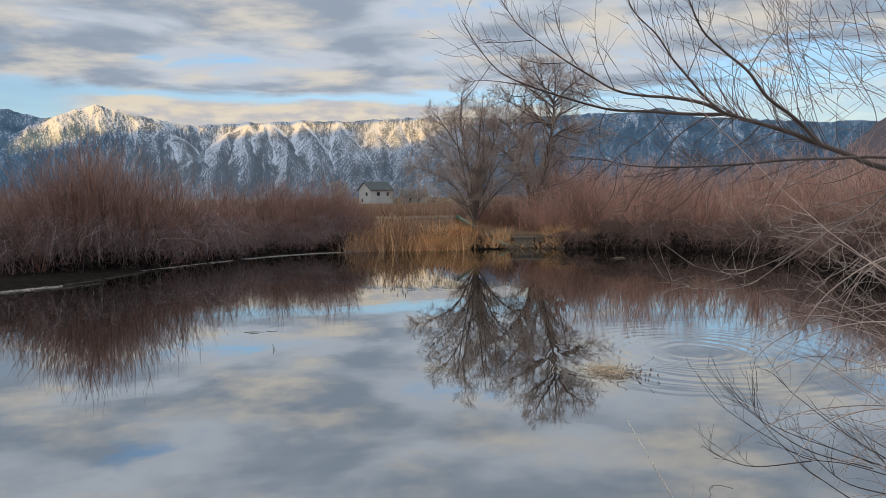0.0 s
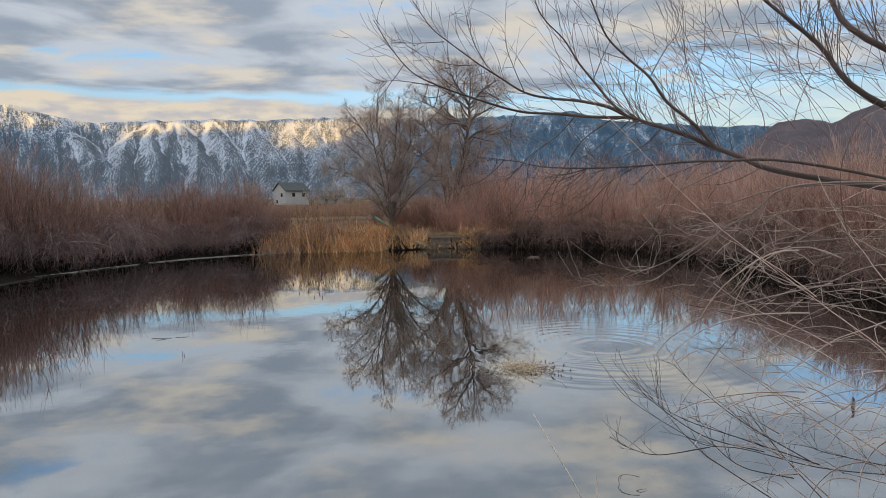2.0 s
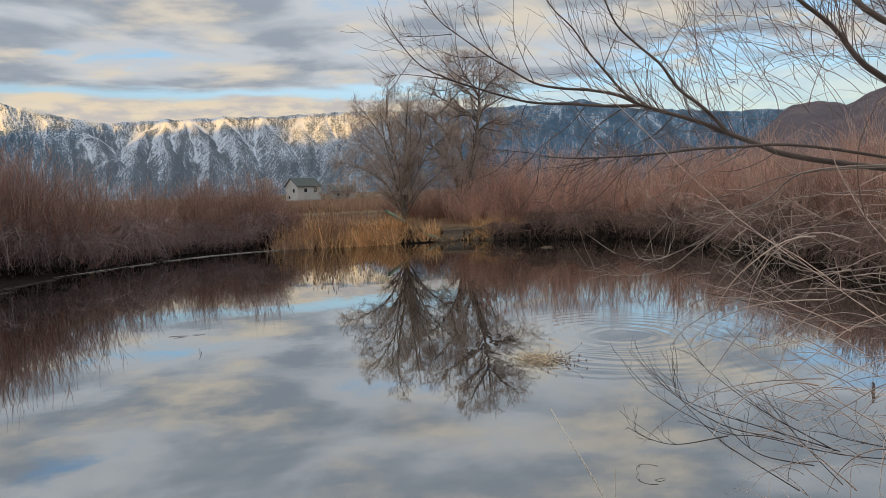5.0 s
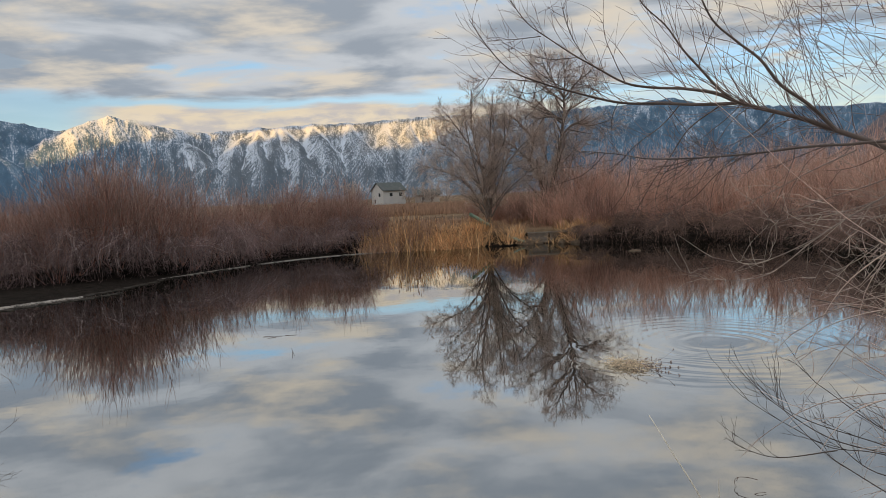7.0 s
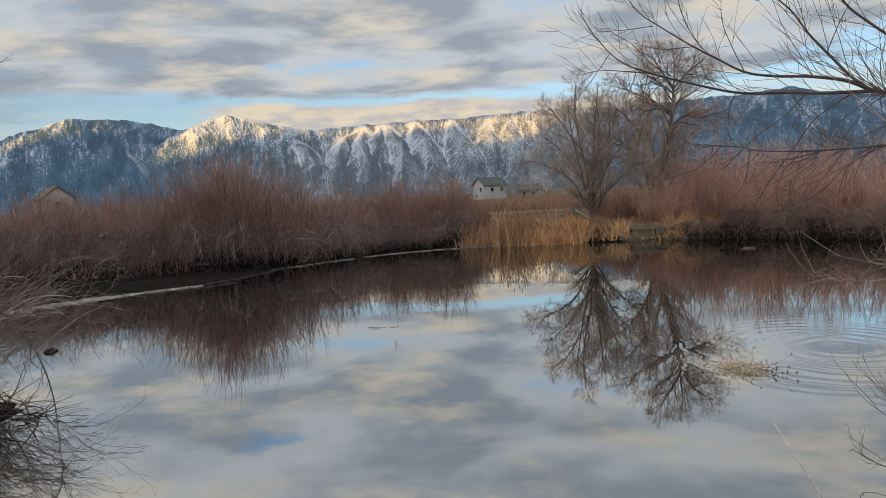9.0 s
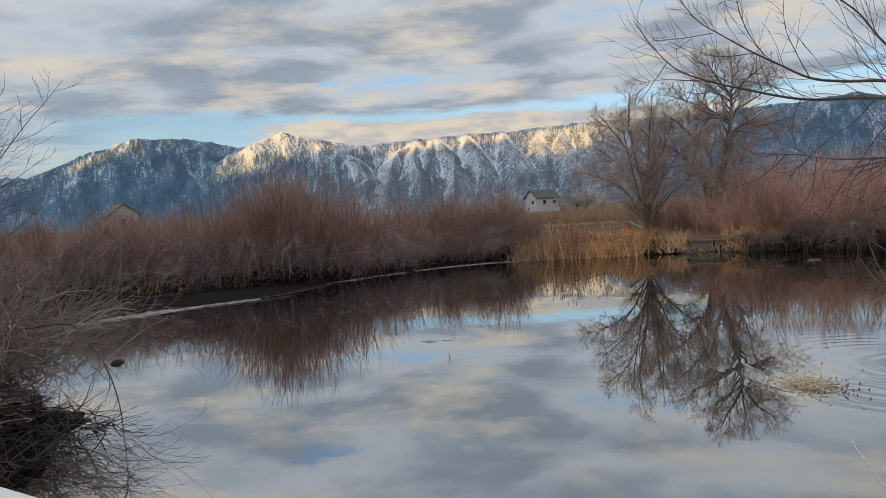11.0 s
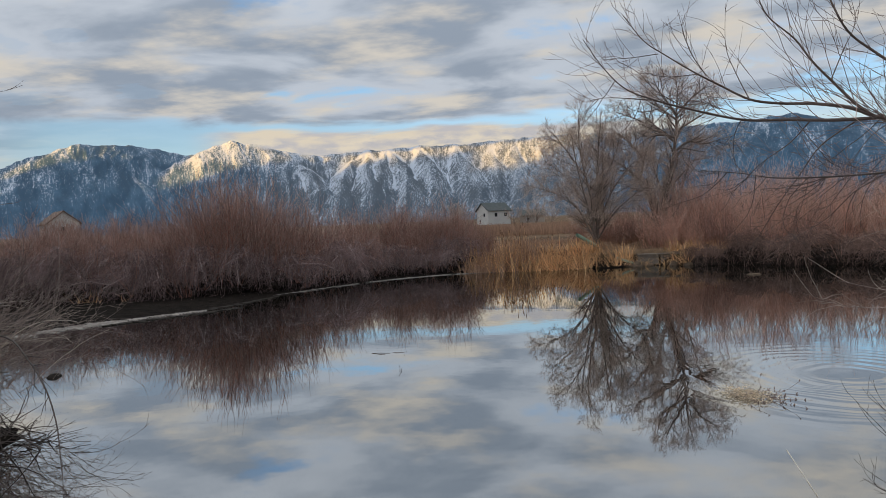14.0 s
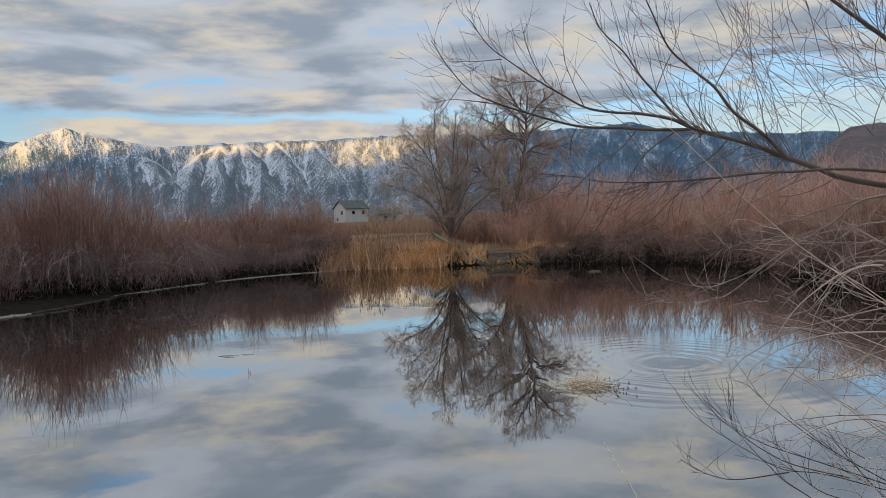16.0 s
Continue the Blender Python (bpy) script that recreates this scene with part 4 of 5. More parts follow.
# ---- cattails ----
def cattail_meshes(seed):
    rng = random.Random(seed)
    leaf = Tubes()
    for i in range(58):
        base = Vector((rng.gauss(0, 0.42), rng.gauss(0, 0.35), 0))
        way = Vector((rng.gauss(0, 0.24), rng.gauss(0, 0.24), 1))
        path = wander(rng, base, way, rng.uniform(0.7, 2.0), 4, 0.10, -0.04 if rng.random() < 0.6 else -0.40)
        leaf.blade(path, rng.uniform(0.026, 0.048), (rng.gauss(0, 1), rng.gauss(0, 1), 0))
    stalks = []
    for i in range(4):
        stalk, head = Tubes(), Tubes()
        base = Vector((rng.gauss(0, 0.35), rng.gauss(0, 0.3), 0))
        path = wander(rng, base, (rng.gauss(0, 0.06), rng.gauss(0, 0.06), 1), rng.uniform(1.5, 1.95), 3, 0.02, 0)
        stalk.add(path, 0.009, 0.006)
        head.add([path[-1] - Vector((0, 0, 0.17)), path[-1] - Vector((0, 0, 0.15)), path[-1] - Vector((0, 0, 0.02)), path[-1]], 0.018, 0.014, 6)
        stalks.append((mesh_of("stalk", stalk.verts, stalk.faces, STRAW), mesh_of("seed_head", head.verts, head.faces, SEED)))
    return mesh_of("leaves", leaf.verts, leaf.faces, STRAW, False), stalks


CATTAIL = [cattail_meshes(40 + i) for i in range(4)]
BROWN_LEAVES = []
for me in (c[0] for c in CATTAIL):
    BROWN_LEAVES.append(me.copy())
    BROWN_LEAVES[-1].materials[0] = DRY_GRASS
rng = random.Random(9)
for i in range(66):
    f = (i + rng.random()) / 66
    x = -6.6 + 8.2 * f ** 0.85
    back = rng.random() ** 1.6
    y = 44.62 + 0.15 * max(0.0, x + 2.3) + 1.9 * back
    z = max(height_at(x, y), 0.0)
    size = (0.78 + 0.55 * noise.noise(Vector((x * 1.3, 4.4, 0.0))) + rng.uniform(-0.18, 0.22)) * (1.08 if f < 0.45 else 0.92)
    clump = thing("cattail_clump", "dry golden cattails standing at the water's edge", "cattails", "cattail stand",
                  at=Matrix.Translation((x, y, z - 0.03)) @ Matrix.Rotation(rng.uniform(0, 6.28), 4, "Z") @ Matrix.Diagonal((1.1, 1.1, size, 1)))
    foliage, stalks = rng.choice(CATTAIL)
    tagged(part("foliage", foliage if f > 0.50 or rng.random() < 0.2 else rng.choice(BROWN_LEAVES), None, clump), kind="stuff")
    for stalk, head in stalks:
        part("seed_head", head, None, part("stalk", stalk, None, clump))


# ---- the tree beside the camera, whose limbs reach over the water ----
NEAR_LIMBS = {
    "main": ([(6.6, 4.3, 2.6), (5.4, 4.5, 2.95), (3.45, 4.62, 3.26), (2.98, 4.7, 3.42), (2.54, 4.77, 3.61), (2.27, 4.85, 3.71), (2.1, 4.92, 3.78)], 0.030, 0.013),
    "reach": ([(2.1, 4.92, 3.77), (1.84, 5.03, 3.79), (1.56, 5.15, 3.83), (1.23, 5.26, 3.87), (0.82, 5.37, 4.01), (0.57, 5.48, 4.12), (0.34, 5.6, 4.26), (0.16, 5.71, 4.49), (0, 5.82, 4.78)], 0.015, 0.003),
    "fork": ([(2.1, 4.92, 3.78), (1.95, 4.99, 3.87), (1.72, 5.06, 3.93), (1.49, 5.12, 3.96), (1.28, 5.19, 4.02), (1.06, 5.26, 4.17), (0.88, 5.32, 4.3), (0.66, 5.39, 4.48), (0.5, 5.46, 4.63), (0.34, 5.52, 4.88)], 0.015, 0.003),
    "rising": ([(2.1, 4.92, 3.78), (1.98, 4.97, 3.9), (1.83, 5.02, 4.1), (1.72, 5.07, 4.26), (1.61, 5.12, 4.46), (1.43, 5.17, 4.67), (1.35, 5.22, 4.91)], 0.013, 0.004),
    "upper": ([(2.76, 4.67, 3.49), (2.57, 4.72, 3.71), (2.38, 4.77, 3.88), (2.25, 4.82, 4.09), (2.09, 4.87, 4.25), (1.92, 4.92, 4.44), (1.81, 4.97, 4.73), (1.73, 5.02, 4.96)], 0.016, 0.005),
}
SIDE_LIMBS = {
    "level": ([(6.6, 4.3, 2.6), (5, 4.8, 3.1), (3.38, 4.52, 3.36), (2.76, 4.61, 3.38), (2.51, 4.7, 3.38), (2.24, 4.78, 3.36), (1.97, 4.87, 3.35), (1.69, 4.96, 3.35), (1.4, 5.05, 3.37), (1.2, 5.13, 3.42), (0.89, 5.22, 3.47)], 0.015, 0.003),
    "high": ([(6.5, 4.1, 2.8), (4.6, 3.8, 3.3), (3.49, 3.9, 3.8), (3.21, 4.05, 4.2), (2.82, 4.2, 4.6), (2.3, 4.4, 5.2)], 0.034, 0.006),
    "top": ([(6.6, 4.2, 3.0), (4.5, 3.5, 3.6), (3.25, 3.6, 4.13), (3.07, 3.8, 4.53), (2.8, 4.1, 5.2)], 0.036, 0.008),
    "side": ([(6.2, 4.2, 1.9), (4.8, 4.3, 1.8), (3.86, 4.9, 1.85), (3.24, 5.6, 1.99), (3.05, 5.8, 2.02)], 0.014, 0.003),
}


LOW_SHOOTS = [
    [(3.82, 3.82, 0.99), (3.21, 3.93, 1.05), (2.68, 4.05, 1.18), (2.42, 4.16, 1.19), (2.23, 4.28, 1.29), (2.01, 4.39, 1.43), (1.87, 4.51, 1.55), (1.79, 4.62, 1.71)],
    [(2.7, 3.82, 1.24), (2.34, 4.02, 1.31), (2.04, 4.22, 1.52), (1.92, 4.42, 1.67), (1.88, 4.62, 1.77)],
    [(3.13, 3.82, 1.12), (2.62, 4.02, 1.28), (2.3, 4.22, 1.37), (2.12, 4.42, 1.48), (2.01, 4.62, 1.67)],
    [(3.09, 3.82, 1.13), (2.66, 4.02, 1.39), (2.44, 4.22, 1.58), (2.4, 4.42, 1.65), (2.28, 4.62, 1.92)],
    [(3.81, 3.82, 1.04), (3.4, 4.09, 1.09), (3.37, 4.35, 1.06), (2.99, 4.62, 1.05)],
    [(2.93, 3.82, 1.03), (2.66, 4.02, 1.05), (2.55, 4.22, 1.14), (2.53, 4.42, 1.23), (2.54, 4.62, 1.31)],
    [(3.15, 3.82, 0.87), (3.11, 4.09, 0.99), (3.03, 4.35, 1.18), (3.05, 4.62, 1.25)],
    [(2.82, 3.82, 0.85), (2.5, 4.02, 1.06), (2.4, 4.22, 1.14), (2.21, 4.42, 1.39), (2.21, 4.62, 1.52)],
    [(2.28, 3.82, 1.3), (2.02, 4.09, 1.16), (1.89, 4.35, 1.13), (1.83, 4.62, 1.13)],
]


# branches that cross low over the water, side branches of the limbs, and dark twigs that hang from them: control points and thickness
CROSSING = [
    ([(2.85, 3.64, 3.16), (2.63, 3.88, 2.98), (2.34, 4.12, 2.73), (2.07, 4.36, 2.44), (1.79, 4.6, 2.39), (1.53, 4.84, 2.47)], 0.01),
    ([(2.85, 3.64, 3.15), (2.55, 4.04, 3.04), (2.44, 4.44, 2.94), (2.21, 4.84, 2.74)], 0.007),
    ([(2.85, 3.64, 2.46), (2.73, 4.04, 2.61), (2.7, 4.44, 2.71), (2.77, 4.84, 2.87)], 0.0055),
    ([(2.85, 3.64, 2.32), (2.79, 4.04, 2.36), (2.77, 4.44, 2.39), (2.64, 4.84, 2.46)], 0.0045),
    ([(2.09, 3.64, 2.76), (2.02, 4.04, 2.61), (1.97, 4.44, 2.52), (1.78, 4.84, 2.56)], 0.004),
    ([(2.49, 3.64, 2.98), (2.45, 4.04, 2.89), (2.31, 4.44, 2.85), (2.28, 4.84, 2.75)], 0.004),
    ([(2.32, 3.64, 3.29), (2.24, 4.04, 3.18), (2.08, 4.44, 3.02), (2.07, 4.84, 2.97)], 0.005),
    ([(2.85, 3.64, 2.77), (2.79, 3.94, 2.72), (2.72, 4.24, 2.59), (2.69, 4.54, 2.4), (2.7, 4.84, 2.16)], 0.005),
    ([(2.85, 3.64, 2.99), (2.73, 3.94, 2.88), (2.66, 4.24, 2.76), (2.55, 4.54, 2.44), (2.59, 4.84, 2.09)], 0.005),
    ([(2.85, 3.64, 2.66), (2.85, 4.04, 2.48), (2.93, 4.44, 2.24), (3.1, 4.84, 1.99)], 0.004),
]
FORKS = [
    ([(1.26, 5.12, 4.01), (1.19, 5.22, 4.24), (1.14, 5.32, 4.49), (1.17, 5.42, 4.87)], 0.005),
    ([(0.94, 5.12, 4.22), (0.84, 5.27, 4.48), (0.78, 5.42, 4.86)], 0.005),
    ([(0.88, 5.12, 4.24), (0.64, 5.27, 4.27), (0.44, 5.42, 4.37)], 0.004),
    ([(0.57, 5.12, 4.43), (0.35, 5.27, 4.45), (0.14, 5.42, 4.49)], 0.004),
    ([(0.52, 5.12, 4.06), (0.18, 5.27, 4.13), (0, 5.42, 4.14)], 0.004),
    ([(0.78, 5.12, 3.97), (0.57, 5.22, 4.14), (0.42, 5.32, 4.34), (0.26, 5.42, 4.47)], 0.004),
    ([(1.87, 5.12, 4.12), (2, 5.22, 4.36), (2.13, 5.32, 4.6), (2.13, 5.42, 4.89)], 0.005),
    ([(2.38, 5.12, 4.14), (2.55, 5.22, 4.38), (2.73, 5.32, 4.59), (2.84, 5.42, 4.88)], 0.005),
]
HANGING = [
    ([(2, 5.02, 3.77), (1.76, 5.06, 3.6), (1.61, 5.1, 3.38), (1.46, 5.14, 3.16), (1.31, 5.18, 2.9), (1.19, 5.22, 2.71)], 0.0065),
    ([(1.68, 5.02, 3.8), (1.54, 5.07, 3.64), (1.33, 5.12, 3.49), (1.18, 5.17, 3.33), (1.09, 5.22, 3.24)], 0.005),
    ([(2.17, 5.02, 3.34), (1.99, 5.07, 3.22), (1.81, 5.12, 3.03), (1.57, 5.17, 2.87), (1.45, 5.22, 2.74)], 0.005),
    ([(1.78, 5.02, 3.36), (1.74, 5.09, 3.25), (1.63, 5.16, 3.16), (1.6, 5.22, 3.03)], 0.003),
    ([(2.92, 5.02, 3.42), (2.72, 5.12, 3.34), (2.44, 5.22, 3.22)], 0.007),
    ([(1.58, 5.02, 3.79), (1.73, 5.09, 3.61), (1.89, 5.16, 3.45), (2.11, 5.22, 3.38)], 0.003),
]


def near_tree():
    rng = random.Random(77)
    ob = thing("leaning_tree", "bare tree on the near bank with long limbs over the water", "tree", at=Matrix.Translation((6.9, 4.1, 0.7)))
    back = Matrix.Translation((-6.9, -4.1, -0.7))

    def local(points):
        return [back @ Vector(p) for p in points]

    trunk = Tubes()
    trunk.add(local(spline([(7.0, 4.1, 0.6), (6.9, 4.1, 1.4), (6.6, 4.2, 2.4), (6.5, 4.2, 3.4), (6.4, 4.1, 5.0), (6.1, 4.0, 7.0)], 4)), 0.2, 0.07, 9)
    part("trunk", trunk, BARK, ob)
    for name, (control, r0, r1) in (NEAR_LIMBS | SIDE_LIMBS).items():
        wood, twigs = Tubes(), Tubes()
        wood.add(local(spline(control, 5)), r0, r1, 7)
        path = local(spline(control, 5))
        up = 0.0 if name in ("side", "level") else 0.10
        lean = Vector((-0.2, 0.0, 0.55 if up else -0.15))
        n = len(path)
        total = sum((path[i + 1] - path[i]).length for i in range(n - 1))
        for j in range(int(total * (9 if up else 5))):
            f = rng.uniform(0.5 if name == "main" else 0.25 if name in SIDE_LIMBS else 0.06, 0.98)
            i = min(int(f * (n - 1)), n - 2)
            p = path[i].lerp(path[i + 1], f * (n - 1) - i)
            d = (off_way(rng, path[i + 1] - path[i], rng.uniform(0.4, 0.9)) + lean).normalized()
            size = rng.uniform(0.2, 0.95) * (1.2 - 0.5 * f)
            grow(rng, twigs, twigs, wander(rng, p, d, size, 8, 0.06, up * 0.5, 0.07), min(0.0040, max(0.0026, (r0 + (r1 - r0) * f) * 0.35)), 0.0013, 1, 2.8, 0.36, up * 0.7, (0.3, 0.7), 4, 0.2, 0.12, None, 0.0014)
        limb = part("limb", wood, BARK, ob)
        tagged(part("twig_growth", twigs, NEAR_TWIG, limb), kind="stuff")
    # fine high branches that hang into the sky over the limbs
    high = Tubes()
    for i in range(110):
        deep, side = rng.uniform(4.2, 6.8), math.tan(radians(rng.uniform(27, 47)))
        start = Vector((deep * side - 0.2, deep - 0.8, rng.uniform(3.5, 4.6)))
        way = Vector((rng.uniform(-1.0, 0.1), rng.uniform(-0.2, 0.4), rng.uniform(0.3, 1.2)))
        path = wander(rng, start, way, rng.uniform(0.8, 1.9), 11, 0.07, 0.03, 0.11)
        grow(rng, high, high, [back @ p for p in path], rng.uniform(0.0020, 0.0036), 0.0011, 1, 2.6, 0.5, 0.06, (0.3, 0.7), 4, 0.2, 0.14, None, 0.0015)
    # dark twigs that hang from the two long limbs
    hang = Tubes()
    for i in range(40):
        path = spline((SIDE_LIMBS["level"] if i % 2 == 0 else NEAR_LIMBS["main"] if i % 4 == 1 else NEAR_LIMBS["reach"])[0], 5)
        p = path[int(len(path) * rng.uniform(0.35, 0.97))]
        path = wander(rng, p, (rng.uniform(-0.9, 0.1), rng.uniform(-0.3, 0.5), rng.uniform(-0.9, 0.1)), rng.uniform(0.25, 0.8), 8, 0.1, rng.uniform(-0.06, 0.10), 0.08)
        grow(rng, hang, hang, [back @ q for q in path], 0.0042, 0.0012, 1, 4.0, 0.3, 0.02, (0.4, 0.9), 4, 0.2, 0.12, None, 0.0012)
    tagged(part("hanging_twig_growth", hang, BARK, ob), kind="stuff")
    tagged(part("high_twig_growth", high, NEAR_TWIG, ob), kind="stuff")
    # pale shoots that droop and curl up again over the water
    for line, r in CROSSING + FORKS + HANGING:
        low, fine = Tubes(), Tubes()
        skins = (SILVER_TWIG, PALE_TWIG) if (line, r) in CROSSING else (BARK, NEAR_TWIG)
        if (line, r) in CROSSING and line[0][0] > 2.7:
            line = [(6.6, 4.2, 0.8 * line[0][2] + 0.5), (4.4, 3.9, 0.9 * line[0][2] + 0.3)] + line
        path = local(spline(line, 5))
        low.add(path, r, 0.0014, 5)
        for k in range(int(r * 2600)):
            i = rng.randrange(len(path) // 3, len(path) - 1)
            d = off_way(rng, path[i] - path[i - 1], rng.uniform(0.4, 1.0))
            fine.add(wander(rng, path[i], d, rng.uniform(0.08, 0.5), 6, 0.10, 0.03, 0.10), 0.0022, 0.0010)
        tagged(part("twig_growth", fine, skins[1], part("limb", low, skins[0], ob)), kind="stuff")
    # thin dark shoots low over the water
    for line in LOW_SHOOTS:
        low, fine = Tubes(), Tubes()
        path = local(spline(line, 5))
        low.add(path, 0.0048, 0.0012, 5)
        for k in range(5):
            i = rng.randrange(2, len(path) - 3)
            d = off_way(rng, path[i + 1] - path[i], rng.uniform(0.2, 0.5))
            grow(rng, fine, fine, wander(rng, path[i], d + Vector((0, 0, 0.25)), rng.uniform(0.15, 0.5), 7, 0.06, 0.05, 0.07), 0.0026, 0.0011, 1, 3.0, 0.2, 0.03, (0.3, 0.7), 4, 0.2, 0.12, None, 0.0011)
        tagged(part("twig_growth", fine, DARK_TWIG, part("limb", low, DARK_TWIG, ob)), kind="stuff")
    # the thicket of pale shoots low on the trunk's side
    shoots = Tubes()
    for i in range(130):
        deep, side = rng.uniform(3.2, 6.5), math.tan(radians(rng.uniform(32.5, 46)))
        start = Vector((deep * side - 0.2, deep - 0.8, 0.5 + 2.3 * rng.random()))
        way = Vector((-1, rng.uniform(-0.2, 0.5), min(rng.gauss(0.55, 0.4), 1.0)))
        path = wander(rng, start, way, rng.uniform(0.6, 1.55) * min(1.0, 0.35 + 0.3 * start.z), 12, 0.05, rng.uniform(-0.13, 0.0), 0.07)
        grow(rng, shoots, shoots, [back @ p for p in path], rng.uniform(0.0028, 0.0062), 0.0014, 1, 2.6, 0.40, -0.04, (0.3, 0.9), 4, 0.25, 0.14, None, 0.0013)
    tagged(part("shoot_tangle", shoots, SHOOT, ob, "tangle of thin pale shoots"), kind="stuff")
    return ob


near_tree()


# ---- the willow on the near left bank ----
def left_willow():
    rng = random.Random(31)
    ob = thing("leaning_willow", "grey leafless willow leaning over the near bank", "shrub", at=Matrix.Translation((-9.9, 8.5, 0.3)))
    stems, pale, upright, dark, stout = Tubes(), Tubes(), Tubes(), Tubes(), Tubes()
    for i in range(760):
        start = Vector((rng.uniform(-3.0, 0.3), rng.uniform(-1.9, 2.6), rng.uniform(0.0, 1.5)))
        way = Vector((rng.uniform(-0.1, 1.1), rng.uniform(-0.4, 0.6), rng.uniform(0.2, 1.0)))
        path = wander(rng, start, way, rng.uniform(0.8, 2.0), 9, 0.12, rng.uniform(-0.12, 0.02))
        grow(rng, pale, pale, path, rng.uniform(0.004, 0.008), 0.002, 1, 3.0, 0.5, 0.0, (0.3, 0.9), 4, 0.25, 0.14, None, 0.002)
    for i in range(150):
        start = Vector((rng.uniform(-1.8, 0.0), rng.uniform(-2.3, 0.6), rng.uniform(-0.1, 0.9)))
        path = wander(rng, start, (rng.uniform(0.1, 0.8), rng.uniform(-0.4, 0.4), rng.uniform(-0.2, 0.7)), rng.uniform(0.5, 1.2), 8, 0.13, rng.uniform(-0.16, -0.04))
        grow(rng, dark, dark, path, rng.uniform(0.004, 0.007), 0.002, 1, 3.4, 0.4, -0.02, (0.3, 0.9), 4, 0.25, 0.14, None, 0.002)
    for i in range(95):
        start = Vector((rng.uniform(-3.2, -0.4), rng.uniform(-1.6, 2.2), rng.uniform(0.0, 0.9)))
        path = wander(rng, start, (rng.uniform(0.2, 0.9), rng.uniform(-0.35, 0.3), rng.uniform(0.5, 1.1)), rng.uniform(1.3, 2.4), 10, 0.07, rng.uniform(-0.10, -0.02), 0.03)
        grow(rng, stout, stout, path, rng.uniform(0.009, 0.015), 0.0035, 1, 2.2, 0.6, 0.0, (0.3, 0.8), 5, 0.3, 0.12, None, 0.003)
    for i in range(24):
        start = Vector((rng.uniform(-1.7, -0.5), rng.uniform(-1.6, 0.3), rng.uniform(2.6, 4.8)))
        path = wander(rng, start, (1, rng.uniform(-0.2, 0.3), rng.uniform(-0.1, 0.9)), rng.uniform(1.3, 2.3), 8, 0.06, 0.05, 0.05)
        grow(rng, stems, upright, path, 0.012, 0.003, 2, 3.2, 0.8, 0.07, (0.4, 0.9), 5, 0.25, 0.10)
    for i in range(5):
        start = Vector((rng.uniform(-2.4, -0.9), rng.uniform(-0.6, 1.4), 0.2))
        path = wander(rng, start, (rng.uniform(-0.15, 0.35), rng.uniform(-0.15, 0.2), 1), rng.uniform(3.2, 5.4), 8, 0.11, 0.0)
        grow(rng, stems, upright, path, 0.03, 0.005, 2, 2.6, 1.6, 0.08, (0.5, 1.0), 5, 0.35, 0.10)
    for i in range(60):
        start = Vector((rng.uniform(-1.0, 0.6), rng.uniform(-2.4, 0.6), rng.uniform(-0.1, 0.3)))
        path = wander(rng, start, (rng.uniform(0.2, 1.0), rng.uniform(-0.6, 0.3), rng.uniform(-0.1, 0.35)), rng.uniform(0.3, 0.7), 7, 0.12, -0.06)
        grow(rng, dark, dark, path, rng.uniform(0.004, 0.009), 0.0025, 1, 3.0, 0.3, 0.0, (0.3, 0.8), 4, 0.2, 0.12)
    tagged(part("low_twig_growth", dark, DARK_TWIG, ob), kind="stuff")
    hanging = Tubes()
    bough = [Vector(p) - Vector((-9.9, 8.5, 0.3)) for p in spline([(-10.2, 8.9, 1.6), (-9.08, 8.8, 1.68), (-8.31, 8.4, 1.37), (-7.7, 8.0, 1.01), (-7.23, 7.6, 0.62), (-6.87, 7.2, 0.26), (-6.48, 6.75, -0.01)], 4)]
    grow(rng, hanging, hanging, bough, 0.022, 0.004, 1, 4.0, 0.45, -0.03, (0.4, 0.9), 6, 0.3, 0.12)
    part("hanging_bough", hanging, DARK_TWIG, ob, "dark bough drooping to the water")
    wood = Tubes()
    for i in range(900):
        start = Vector((rng.uniform(-1.8, 1.7), rng.uniform(-3.0, 0.6), 0))
        start.z = height_at(start.x - 9.9, start.y + 8.5) - 0.3 + rng.uniform(0.0, 0.16)
        path = wander(rng, start, (rng.gauss(0.4, 0.6), rng.gauss(0, 0.6), rng.gauss(0.1, 0.3)), rng.uniform(0.25, 1.0), 6, 0.16, -0.05)
        wood.add(path, rng.uniform(0.004, 0.013), 0.003, 4)
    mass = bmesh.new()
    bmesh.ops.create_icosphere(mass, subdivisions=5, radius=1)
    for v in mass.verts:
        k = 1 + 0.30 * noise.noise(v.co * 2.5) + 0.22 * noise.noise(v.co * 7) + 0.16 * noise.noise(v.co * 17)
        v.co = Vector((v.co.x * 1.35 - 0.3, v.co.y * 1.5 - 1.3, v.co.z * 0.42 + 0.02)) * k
    part("litter_mound", mass, SHADED_LITTER, ob, "dark mound of leaf litter and roots")
    # dark sticks fill the thicket in place of its inner shade
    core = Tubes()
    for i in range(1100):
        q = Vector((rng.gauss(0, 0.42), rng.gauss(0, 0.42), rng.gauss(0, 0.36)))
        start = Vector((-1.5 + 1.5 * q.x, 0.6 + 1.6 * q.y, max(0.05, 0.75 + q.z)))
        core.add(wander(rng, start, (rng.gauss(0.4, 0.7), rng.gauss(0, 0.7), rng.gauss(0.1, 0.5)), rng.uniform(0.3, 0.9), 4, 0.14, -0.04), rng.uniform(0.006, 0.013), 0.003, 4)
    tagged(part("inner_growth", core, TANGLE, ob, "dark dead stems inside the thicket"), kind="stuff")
    chips = Tubes()
